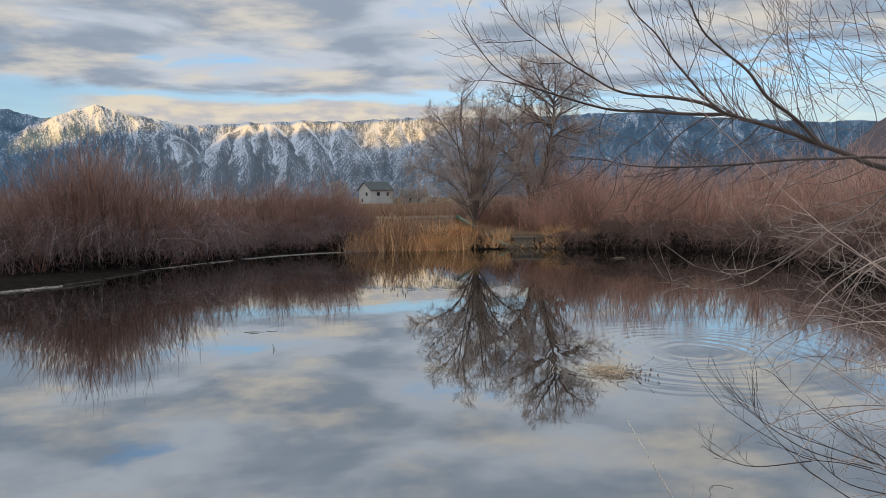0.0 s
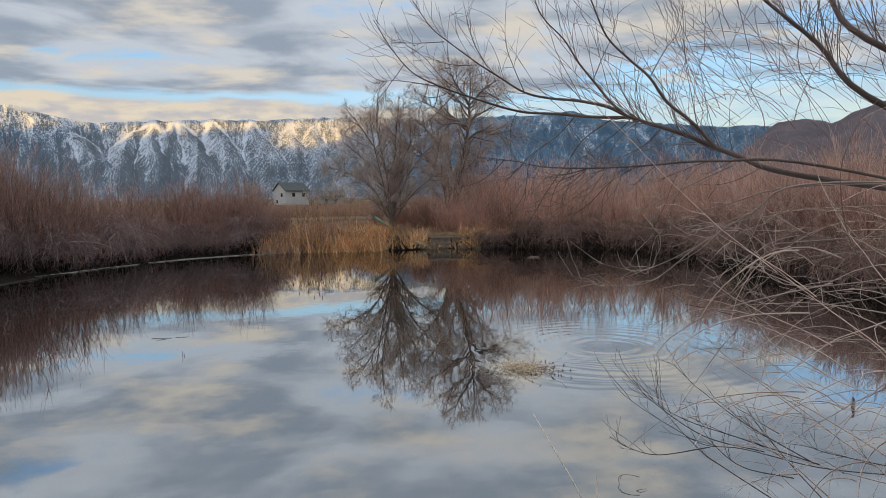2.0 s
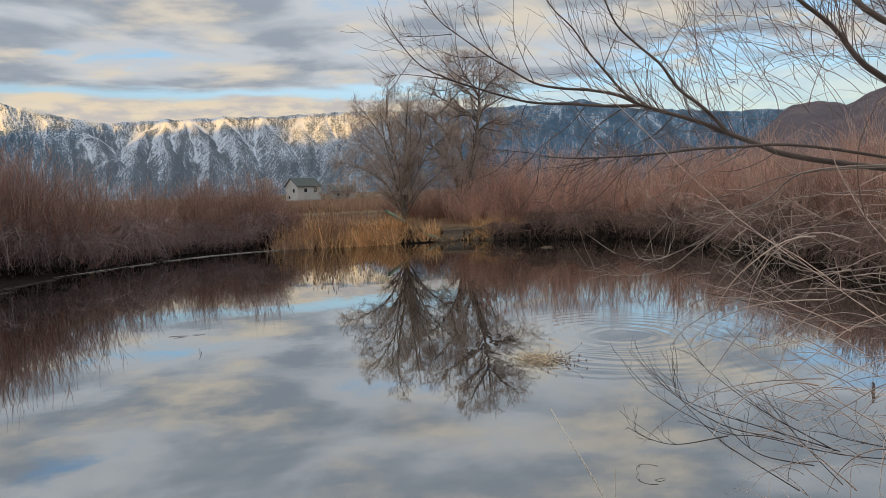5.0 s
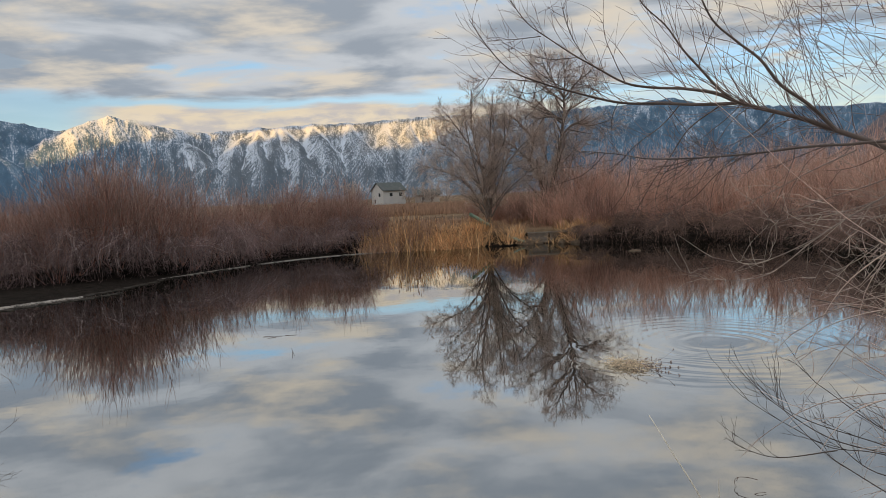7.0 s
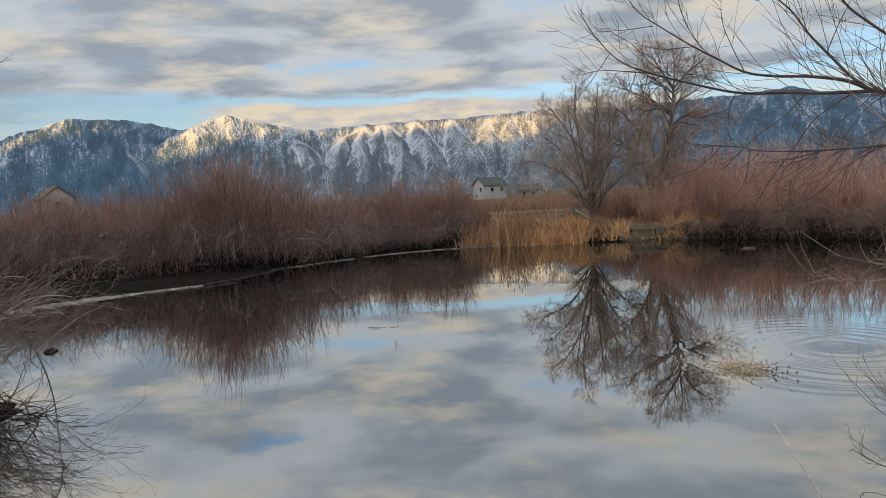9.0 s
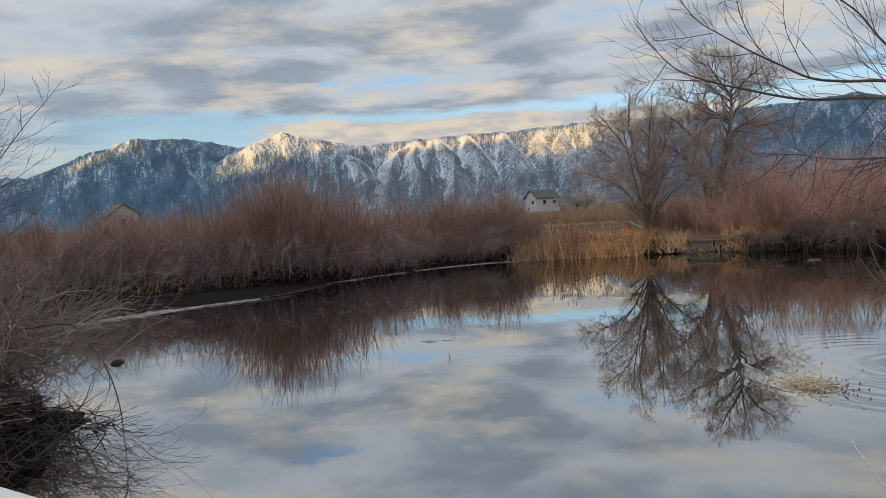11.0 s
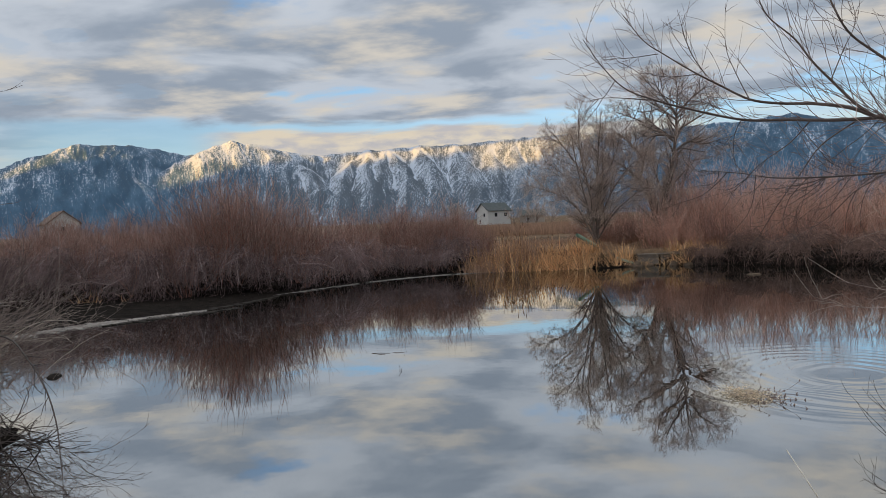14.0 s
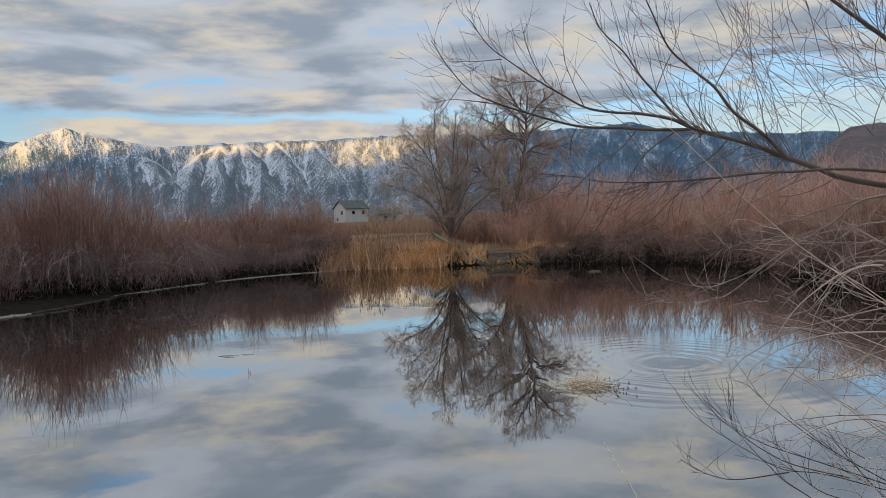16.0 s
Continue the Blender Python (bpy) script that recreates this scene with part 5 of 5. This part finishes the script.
    for i in range(420):
        u, w = rng.uniform(-1.7, 1.1), rng.uniform(-2.8, 0.3)
        top = 0.05 + 0.46 * math.sqrt(max(0.0, 1 - ((u + 0.3) / 1.4) ** 2 - ((w + 1.3) / 1.55) ** 2))
        if top > 0.06:
            chips.add(wander(rng, Vector((u, w, top)), (rng.gauss(0.3, 1), rng.gauss(0, 1), rng.gauss(0, 0.15)), rng.uniform(0.08, 0.5), 3, 0.15, -0.02), rng.uniform(0.004, 0.012), 0.003, 4)
    tagged(part("fallen_stick_growth", chips, SILVER_TWIG, ob, "grey fallen sticks on the litter"), kind="stuff")
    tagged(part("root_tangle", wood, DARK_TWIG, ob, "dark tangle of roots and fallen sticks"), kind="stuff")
    tagged(part("stem_growth", stems, BARK, ob), kind="stuff")
    tagged(part("arching_growth", stout, PALE_TWIG, ob, "pale weathered stems arching over the bank"), kind="stuff")
    tagged(part("twig_growth", upright, NEAR_TWIG, ob), kind="stuff")
    tagged(part("drooping_growth", pale, SILVER_TWIG, ob, "pale grey stems drooping to the water"), kind="stuff")
    return ob


left_willow()


# ---- houses beyond the field ----
def box(bm, lo, hi):
    m = Matrix.Translation([(a + b) / 2 for a, b in zip(lo, hi)]) @ Matrix.Diagonal([b - a for a, b in zip(lo, hi)] + [1])
    bmesh.ops.create_cube(bm, size=1, matrix=m)


def boxed(name, lo, hi, material, parent, label=""):
    bm = bmesh.new()
    box(bm, lo, hi)
    return part(name, bm, material, parent, label)


def gable_house(x, y, turn, wide, deep, eaves, ridge, wall, roof, label, windows):
    """The ridge runs along the house's own x; gables stand at its ends."""
    ob = thing("house", label, "house", "houses beyond the field", at=Matrix.Translation((x, y, height_at(x, y) - 0.05)) @ Matrix.Rotation(radians(turn), 4, "Z"))
    w, d = wide / 2, deep / 2
    bm = bmesh.new()
    v = [bm.verts.new(p) for p in ((-w, -d, 0), (w, -d, 0), (w, d, 0), (-w, d, 0), (-w, -d, eaves), (w, -d, eaves), (w, d, eaves), (-w, d, eaves), (-w, 0, ridge), (w, 0, ridge))]
    for f in ((0, 1, 5, 4), (2, 3, 7, 6), (0, 4, 8, 7, 3), (1, 2, 6, 9, 5), (3, 2, 1, 0)):
        bm.faces.new([v[i] for i in f])
    bmesh.ops.recalc_face_normals(bm, faces=bm.faces)
    part("wall", bm, wall, ob)
    for side in (-1, 1):
        bm = bmesh.new()
        o, drop = 0.45, (ridge - eaves) / d * 0.45
        a = [(-w - o, side * (d + 0.45), eaves - drop), (w + o, side * (d + 0.45), eaves - drop), (w + o, 0, ridge), (-w - o, 0, ridge)]
        lo = [bm.verts.new(p) for p in a]
        hi = [bm.verts.new((p[0], p[1], p[2] + 0.22)) for p in a]
        for f in ((lo[0], lo[1], lo[2], lo[3]), (hi[3], hi[2], hi[1], hi[0])):
            bm.faces.new(f)
        for i in range(4):
            bm.faces.new((lo[i], hi[i], hi[(i + 1) % 4], lo[(i + 1) % 4]))
        bmesh.ops.recalc_face_normals(bm, faces=bm.faces)
        part("roof", bm, roof, ob)
    for end, u, z, ww, hh in windows:
        window = thing_part("window", ob)
        if end == "front":
            spots = ((u, -d - 0.03, z), (ww, 0.06, hh))
        else:
            spots = ((-w - 0.03, u, z), (0.06, ww, hh))
        c, s = spots
        boxed("window_frame", [c[i] - s[i] / 2 - (0.12 if s[i] > 0.1 else 0) for i in range(3)], [c[i] + s[i] / 2 + (0.12 if s[i] > 0.1 else 0) for i in range(3)], TRIM, window)
        shift = (0, -0.02, 0) if end == "front" else (-0.02, 0, 0)
        boxed("pane", [c[i] - s[i] / 2 + shift[i] for i in range(3)], [c[i] + s[i] / 2 + shift[i] for i in range(3)], GLASS, window)
    return ob


def thing_part(name, parent):
    ob = new(name)
    ob.parent = parent
    return ob


gable_house(-25.0, 252, 38, 9.5, 8.0, 5.2, 7.9, SIDING, SHINGLE, "white two-storey house with a dark shingle roof beyond the field",
            (("gable", -1.5, 3.6, 1.2, 1.3), ("front", 2.6, 3.6, 1.2, 1.3), ("front", -1.5, 3.6, 1.2, 1.3), ("gable", 1.5, 1.3, 1.0, 1.2)))
gable_house(-11.5, 266, 0, 9.0, 7.0, 2.9, 4.9, BEIGE, SHINGLE, "beige house with a porch half hidden by trees", (("front", -1.5, 1.5, 1.1, 1.1), ("front", 1.8, 1.5, 1.0, 1.1)))
gable_house(-106, 131, 140, 9, 6, 5.4, 7.8, SIDING, BROWN_ROOF, "pale house with a brown roof behind the willows", (("gable", 0.0, 3.9, 1.2, 1.5), ("front", 3.0, 3.0, 1.6, 1.4)))


# ---- the edge of the mud flat ----
def ribbon(name, control, width, material, label, seed, high=0.035):
    """A thin uneven tongue of ground along a line."""
    rng = random.Random(seed)
    path = spline([(x, y, 0) for x, y in control], 40)
    bm = bmesh.new()
    rows = []
    for i, p in enumerate(path):
        d = path[min(i + 1, len(path) - 1)] - path[max(i - 1, 0)]
        side = Vector((-d.y, d.x, 0)).normalized()
        ends = min(1.0, i / 14, (len(path) - 1 - i) / 14) + 0.05
        p = p + side * width * 0.5 * noise.noise(Vector((i * 0.13, seed + 4, 0)))
        a = width * ends * (0.45 + 1.0 * noise.noise(Vector((i * 0.19, seed, 0))) + 0.35 * noise.noise(Vector((i * 0.7, seed, 3))))
        b = width * ends * (0.45 + 1.0 * noise.noise(Vector((i * 0.23, seed + 9, 0))) + 0.35 * noise.noise(Vector((i * 0.8, seed, 7))))
        a, b = max(a, 0.012), max(b, 0.012)
        rows.append([bm.verts.new(p + side * u + Vector((0, 0, h))) for u, h in ((-a, -0.05), (-a * 0.8, high * 0.6), (0, high + rng.uniform(0, 0.015)), (b * 0.8, high * 0.6), (b, -0.05))])
    for r, q in zip(rows, rows[1:]):
        for k in range(4):
            bm.faces.new((r[k], r[k + 1], q[k + 1], q[k]))
    ob = part(name, bm, material, None)
    return tagged(ob, label, "mud bank")


CRUST = "pale frosted crust along the edge of the mud flat"
ribbon("mud_bank", [(-21.5, 16.8), (-20.2, 18.2), (-19.2, 19.6), (-18.9, 20.6)], 1.25, RIME, CRUST, 1)
ribbon("mud_bank", [(-19.0, 20.2), (-18.5, 21.6), (-18.0, 22.8), (-17.5, 23.7)], 0.95, RIME, CRUST, 5)
ribbon("mud_bank", [(-17.7, 23.2), (-17.0, 24.3), (-16.3, 25.4), (-15.4, 26.6)], 0.55, RIME, CRUST, 6)
ribbon("mud_bank", [(-18.2, 21.4), (-17.4, 22.8), (-16.8, 23.8)], 0.35, RIME, CRUST, 7)
ribbon("mud_bank", [(-16.6, 25.2), (-15.4, 27.2), (-14.9, 29.4), (-14.5, 32.5)], 0.5, MUD, "low dark bar of wet mud in shallow water", 2)
ribbon("mud_bank", [(-14.9, 32.4), (-13.6, 35.6), (-12.2, 38.6)], 0.20, RIME, "grey crust of dried mud along the waterline", 3)
ribbon("mud_bank", [(-12.0, 39.2), (-10.4, 41.4), (-8.4, 43.2), (-6.3, 44.2), (-4.6, 44.5)], 0.20, RIME, "grey crust of dried mud along the waterline", 8)
ribbon("mud_bank", [(-17.2, 22.2), (-16.2, 24.0), (-14.9, 25.8), (-14.2, 27.6)], 0.5, MUD, "low dark bar of wet mud in shallow water", 4)


# ---- what lies in the water ----
def floating_tuft(x, y, z=0.0):
    rng = random.Random(12)
    ob = thing("floating_reed_mat", "pale mat of dead reeds and twigs floating on the pond", "reed mat", at=Matrix.Translation((x, y, z)))
    straw, twig = Tubes(), Tubes()
    for i in range(420):
        u, v = rng.gauss(0.0, 0.19), rng.gauss(0, 0.20)
        start = Vector((u, v - 0.4 * u, rng.uniform(0.0, 0.09)))
        way = Vector((rng.gauss(0, 1), rng.gauss(0, 1), rng.gauss(0.05, 0.18)))
        straw.add(wander(rng, start, way, rng.uniform(0.05, 0.16), 3, 0.15, -0.03), 0.0055, 0.003)
    for i in range(20):
        start = Vector((rng.uniform(-0.2, 0.35), rng.gauss(0, 0.12), 0.02))
        path = wander(rng, start, (rng.uniform(0.1, 1.0), rng.gauss(-0.6, 0.5), rng.uniform(0.0, 0.12)), rng.uniform(0.3, 0.8), 6, 0.14, -0.02)
        path = [Vector((p.x, p.y, max(p.z, 0.0))) for p in path]
        twig.add(path, 0.004, 0.002, 4)
        for k in range(3):
            q = rng.choice(path[2:])
            twig.add([q, q + Vector((rng.gauss(0, 0.015), rng.gauss(0, 0.015), 0.03))], 0.009, 0.005, 5)
    tagged(part("reed_mat", straw, REED, ob), kind="stuff")
    tagged(part("twig_tangle", twig, NEAR_TWIG, ob, "dark seed-bearing twigs trailing from the mat"), kind="stuff")


floating_tuft(2.72, 11.55)


def sunk_branch(x, y, lines, radius, label, material=BARK):
    ob = thing("sunken_branch", label, "branch", at=Matrix.Translation((x, y, 0)))
    for line in lines:
        t = Tubes()
        t.add(spline(line, 5), radius, radius * 0.5, 6)
        part("twig", t, material, ob)
    return ob


sunk_branch(-4.8, 16.0, [[(-0.32, 0, 0.004), (-0.1, 0.03, 0.008), (0.15, 0, 0.006)], [(0.2, 0.1, 0.0), (0.34, 0.05, 0.008), (0.5, 0.12, 0.0)], [(-0.15, -0.2, 0.0), (0.0, -0.15, 0.006), (0.1, -0.22, 0.0)]], 0.006, "dark broken sticks floating on the water")
sunk_branch(-3.9, 13.9, [[(0, 0, -0.03), (0.01, 0, 0.06), (-0.01, 0, 0.12)], [(0.02, 0.02, -0.02), (0.05, 0, 0.05)]], 0.007, "short dark stick standing out of the water")
sunk_branch(2.55, 6.3, [[(0.20, -0.10, 0.10), (0.11, -0.05, 0.11), (0.03, 0, 0.09), (0.0, 0, 0.04), (0.03, -0.01, -0.02)], [(0.02, -0.01, 0.06), (0.035, -0.01, 0.10)], [(0.10, -0.20, -0.01), (0.16, -0.22, 0.015), (0.24, -0.2, 0.01)]], 0.0042, "thin bent twig dipping into the water")
sunk_branch(6.9, 8.4, [[(0, 0, -0.02), (0.03, 0.02, 0.10), (0.0, 0, 0.15)]], 0.025, "short dark stub standing out of the water")


def grass_stalk(line, label):
    t = Tubes()
    t.add(spline(line, 5), 0.0038, 0.0018, 5)
    me = mesh_of("grass_stalk", t.verts, t.faces, BLEACHED)
    tagged(new("grass_stalk", me), label, "grass", "stalks on the near bank")


grass_stalk([(0.72, 1.05, height_at(0.72, 1.05)), (0.62, 1.15, 1.85), (0.53, 1.3, 2.11), (0.45, 1.4, 2.27), (0.42, 1.52, 2.34)], "long pale dry grass stalk leaning over the bank")
grass_stalk([(0.62, 1.35, height_at(0.62, 1.35)), (0.60, 1.38, 1.9), (0.61, 1.42, 2.15)], "short pale dry grass stalk on the bank")


# ---- the old sluice on the far shore ----
MUD_STONE = ground_skin("muddy_stone", ((0.16, 0.115, 0.075), (0.24, 0.175, 0.12), (0.10, 0.075, 0.055)), 2.0, 0.03, 0.85)


def stone(x, y, z, size, seed, material=MUD_STONE, label="rough brown stone at the water's edge"):
    bm = bmesh.new()
    bmesh.ops.create_icosphere(bm, subdivisions=3, radius=1)
    for v in bm.verts:
        k = 1 + 0.35 * noise.noise(v.co * 1.6 + Vector((seed, 0, 0))) + 0.12 * noise.noise(v.co * 4 + Vector((0, seed, 0)))
        v.co = Vector((v.co.x * size[0], v.co.y * size[1], v.co.z * size[2])) * k
    for f in bm.faces:
        f.smooth = True
    ob = part("rock", bm, material, None)
    ob.matrix_basis = Matrix.Translation((x, y, z)) @ Matrix.Rotation(seed, 4, "Z")
    return tagged(ob, label, "rock", "stones at the waterline")


def sluice():
    ob = thing("sluice_gate", "weathered timber sluice with plank walls at the pond's outlet", "sluice", at=Matrix.Translation((5.6, 46.3, 0)))
    for i in range(3):
        boxed("plank", (-0.95, -0.05, 0.06 + i * 0.21), (0.15, 0.05, 0.25 + i * 0.21), PLANK, ob)
        boxed("plank", (0.52, -0.05 + 0.04 * i, 0.06 + i * 0.21), (1.75, 0.05 + 0.04 * i, 0.25 + i * 0.21), PLANK, ob)
    for x in (-1.0, 0.18, 0.46, 1.8):
        boxed("post", (x - 0.06, -0.09, -0.3), (x + 0.06, 0.09, 0.78), PLANK, ob)
    boxed("cap_beam", (-1.1, -0.16, 0.70), (1.9, 0.14, 0.78), PLANK, ob)
    return ob


sluice()


def pipe(a, b, r, label):
    t = Tubes()
    a, b = Vector(a), Vector(b)
    t.add([a.lerp(b, i / 6) for i in range(7)], r, r, 12)
    me = mesh_of("metal_pipe", t.verts, t.faces, GREEN)
    return tagged(new("metal_pipe", me), label, "pipe", "old irrigation pipes")


pipe((3.1, 46.0, 0.62), (4.3, 45.8, 0.16), 0.08, "green painted metal pipe sloping to the water")
pipe((0.65, 46.6, 2.2), (1.95, 47.6, 1.35), 0.12, "pale green pipe leaning against the tree")
stone(4.5, 45.7, 0.05, (0.55, 0.35, 0.30), 1.3)
stone(3.9, 45.9, 0.05, (0.35, 0.3, 0.22), 2.1)
stone(5.2, 45.6, 0.0, (0.3, 0.25, 0.15), 4.2)
stone(6.7, 45.5, 0.05, (0.5, 0.3, 0.25), 7.7)
stone(8.5, 45.1, 0.02, (0.45, 0.3, 0.2), 8.8)
stone(7.6, 45.2, 0.0, (0.4, 0.3, 0.2), 3.2)
stone(-12.2, 13.6, -0.02, (0.22, 0.16, 0.10), 5.2, MUD, "dark lump of mud and roots in the shallows")
stone(9.2, 36.5, -0.05, (0.40, 0.22, 0.12), 6.1)



# golden tufts beside the sluice and along the banks
rng = random.Random(15)
for x, y, size in ((2.9, 45.9, 0.7), (3.2, 45.6, 0.55), (3.5, 46.2, 0.6), (3.9, 46.4, 0.45), (6.5, 45.8, 0.45), (7.4, 45.5, 0.4), (4.8, 46.1, 0.4), (8.9, 45.3, 0.4), (7.2, 45.9, 0.55), (7.7, 46.2, 0.6), (8.3, 46.0, 0.5), (7.0, 46.5, 0.55), (3.6, 46.8, 0.8), (18.9, 31.5, 0.5), (19.8, 29.6, 0.55), (20.4, 27.6, 0.5),
                   (-22.5, 31.2, 0.5), (-24.0, 30.6, 0.5), (-21.0, 32.0, 0.45), (12.4, 45.4, 0.5), (9.6, 45.8, 0.45)):
    clump = thing("grass_tussock", "dry golden grass tussock on the bank", "grass", "tussocks on the banks",
                  at=Matrix.Translation((x, y, height_at(x, y) - 0.03)) @ Matrix.Rotation(rng.uniform(0, 6.28), 4, "Z") @ Matrix.Diagonal((1.0, 1.0, size, 1)))
    tagged(part("foliage", rng.choice(CATTAIL)[0], None, clump), kind="stuff")


# ---- dry grass of the field ----
def dry_field():
    rng = random.Random(21)
    t = Tubes()
    for i in range(16000):
        kind = rng.random()
        if kind < 0.45:
            x, y, h = rng.uniform(-26, 3), rng.uniform(84, 100), rng.uniform(0.8, 1.7)
        else:
            x, y = rng.uniform(-14, 24), rng.uniform(46.5, 62)
            h = rng.uniform(0.10, 0.40)
        z = 0.0
        base = Vector((x, y, z))
        t.blade([base, base + Vector((rng.gauss(0, 0.12), 0, h * 0.6)), base + Vector((rng.gauss(0, 0.25), 0, h))], rng.uniform(0.05, 0.10) if h > 0.6 else 0.03, (1, rng.gauss(0, 0.3), 0))
    v = np.array([tuple(p) for p in t.verts])
    v[:, 2] += land_height(v[:, 0], v[:, 1])
    me = mesh_of("dry_grass", v, t.faces, DRY_GRASS, False)
    tagged(new("dry_grass", me), "dry rust-brown grass of the field", "grass", kind="stuff")


dry_field()
bare_tree(51, -37.0, 243, [([(0, 0, 0), (0.2, 0, 2.2), (0.1, 0, 4.6)], 0.16), ([(0, 0, 0), (-0.8, 0.2, 2.0), (-1.5, 0, 4.2)], 0.12), ([(0, 0, 0), (0.9, -0.2, 2.0), (1.7, 0, 4.0)], 0.12), ([(0, 0, 0), (-0.3, -0.6, 2.0), (-0.5, -1.0, 4.4)], 0.12)],
          "small bare reddish tree beside the white house", 2.6, 2.2, 1.6, 2, 0.022)
for k, (x, y, size) in enumerate(((-17.5, 246, 1.3), (-9.5, 250, 1.7), (-4.0, 247, 1.5), (-13.0, 255, 1.5), (4.0, 250, 1.6))):
    bare_tree(60 + k, x, y, [([(0, 0, 0), (0.2, 0, 2.2), (0.1, 0, 4.4)], 0.14), ([(0, 0, 0), (-0.9, 0.2, 1.8), (-1.8, 0, 3.6)], 0.11), ([(0, 0, 0), (1.0, -0.2, 1.8), (1.9, 0, 3.6)], 0.11)],
              "small bare tree beside the houses beyond the field", 2.4, 2.0, size, 2, 0.022)


# ---- the white rail beside the viewer ----
def white_rail():
    a, b = Vector((-1.20, -0.09, 0.0)), Vector((-0.50, -0.31, 0.0))
    ob = thing("railing", "white painted metal railing beside the viewer", "railing", at=Matrix.Translation((a.x, a.y, height_at(a.x, a.y) - 0.05)))
    floor_z = height_at(a.x, a.y) - 0.05
    bar = Tubes()
    bar.add([a.lerp(b, i / 8) - a + Vector((0, 0, 2.768 - floor_z)) for i in range(9)], 0.035, 0.035, 14)
    part("top_rail", bar, TRIM, ob)
    low = Tubes()
    low.add([a.lerp(b, i / 8) - a + Vector((0, 0, 2.30 - floor_z)) for i in range(9)], 0.02, 0.02, 10)
    part("lower_rail", low, TRIM, ob)
    for f in (0.04, 0.96):
        post = Tubes()
        p = a.lerp(b, f) - a
        post.add([p + Vector((0, 0, -0.1)), p + Vector((0, 0, 1.0)), p + Vector((0, 0, 2.768 - floor_z))], 0.025, 0.025, 12)
        part("post", post, TRIM, ob)


white_rail()
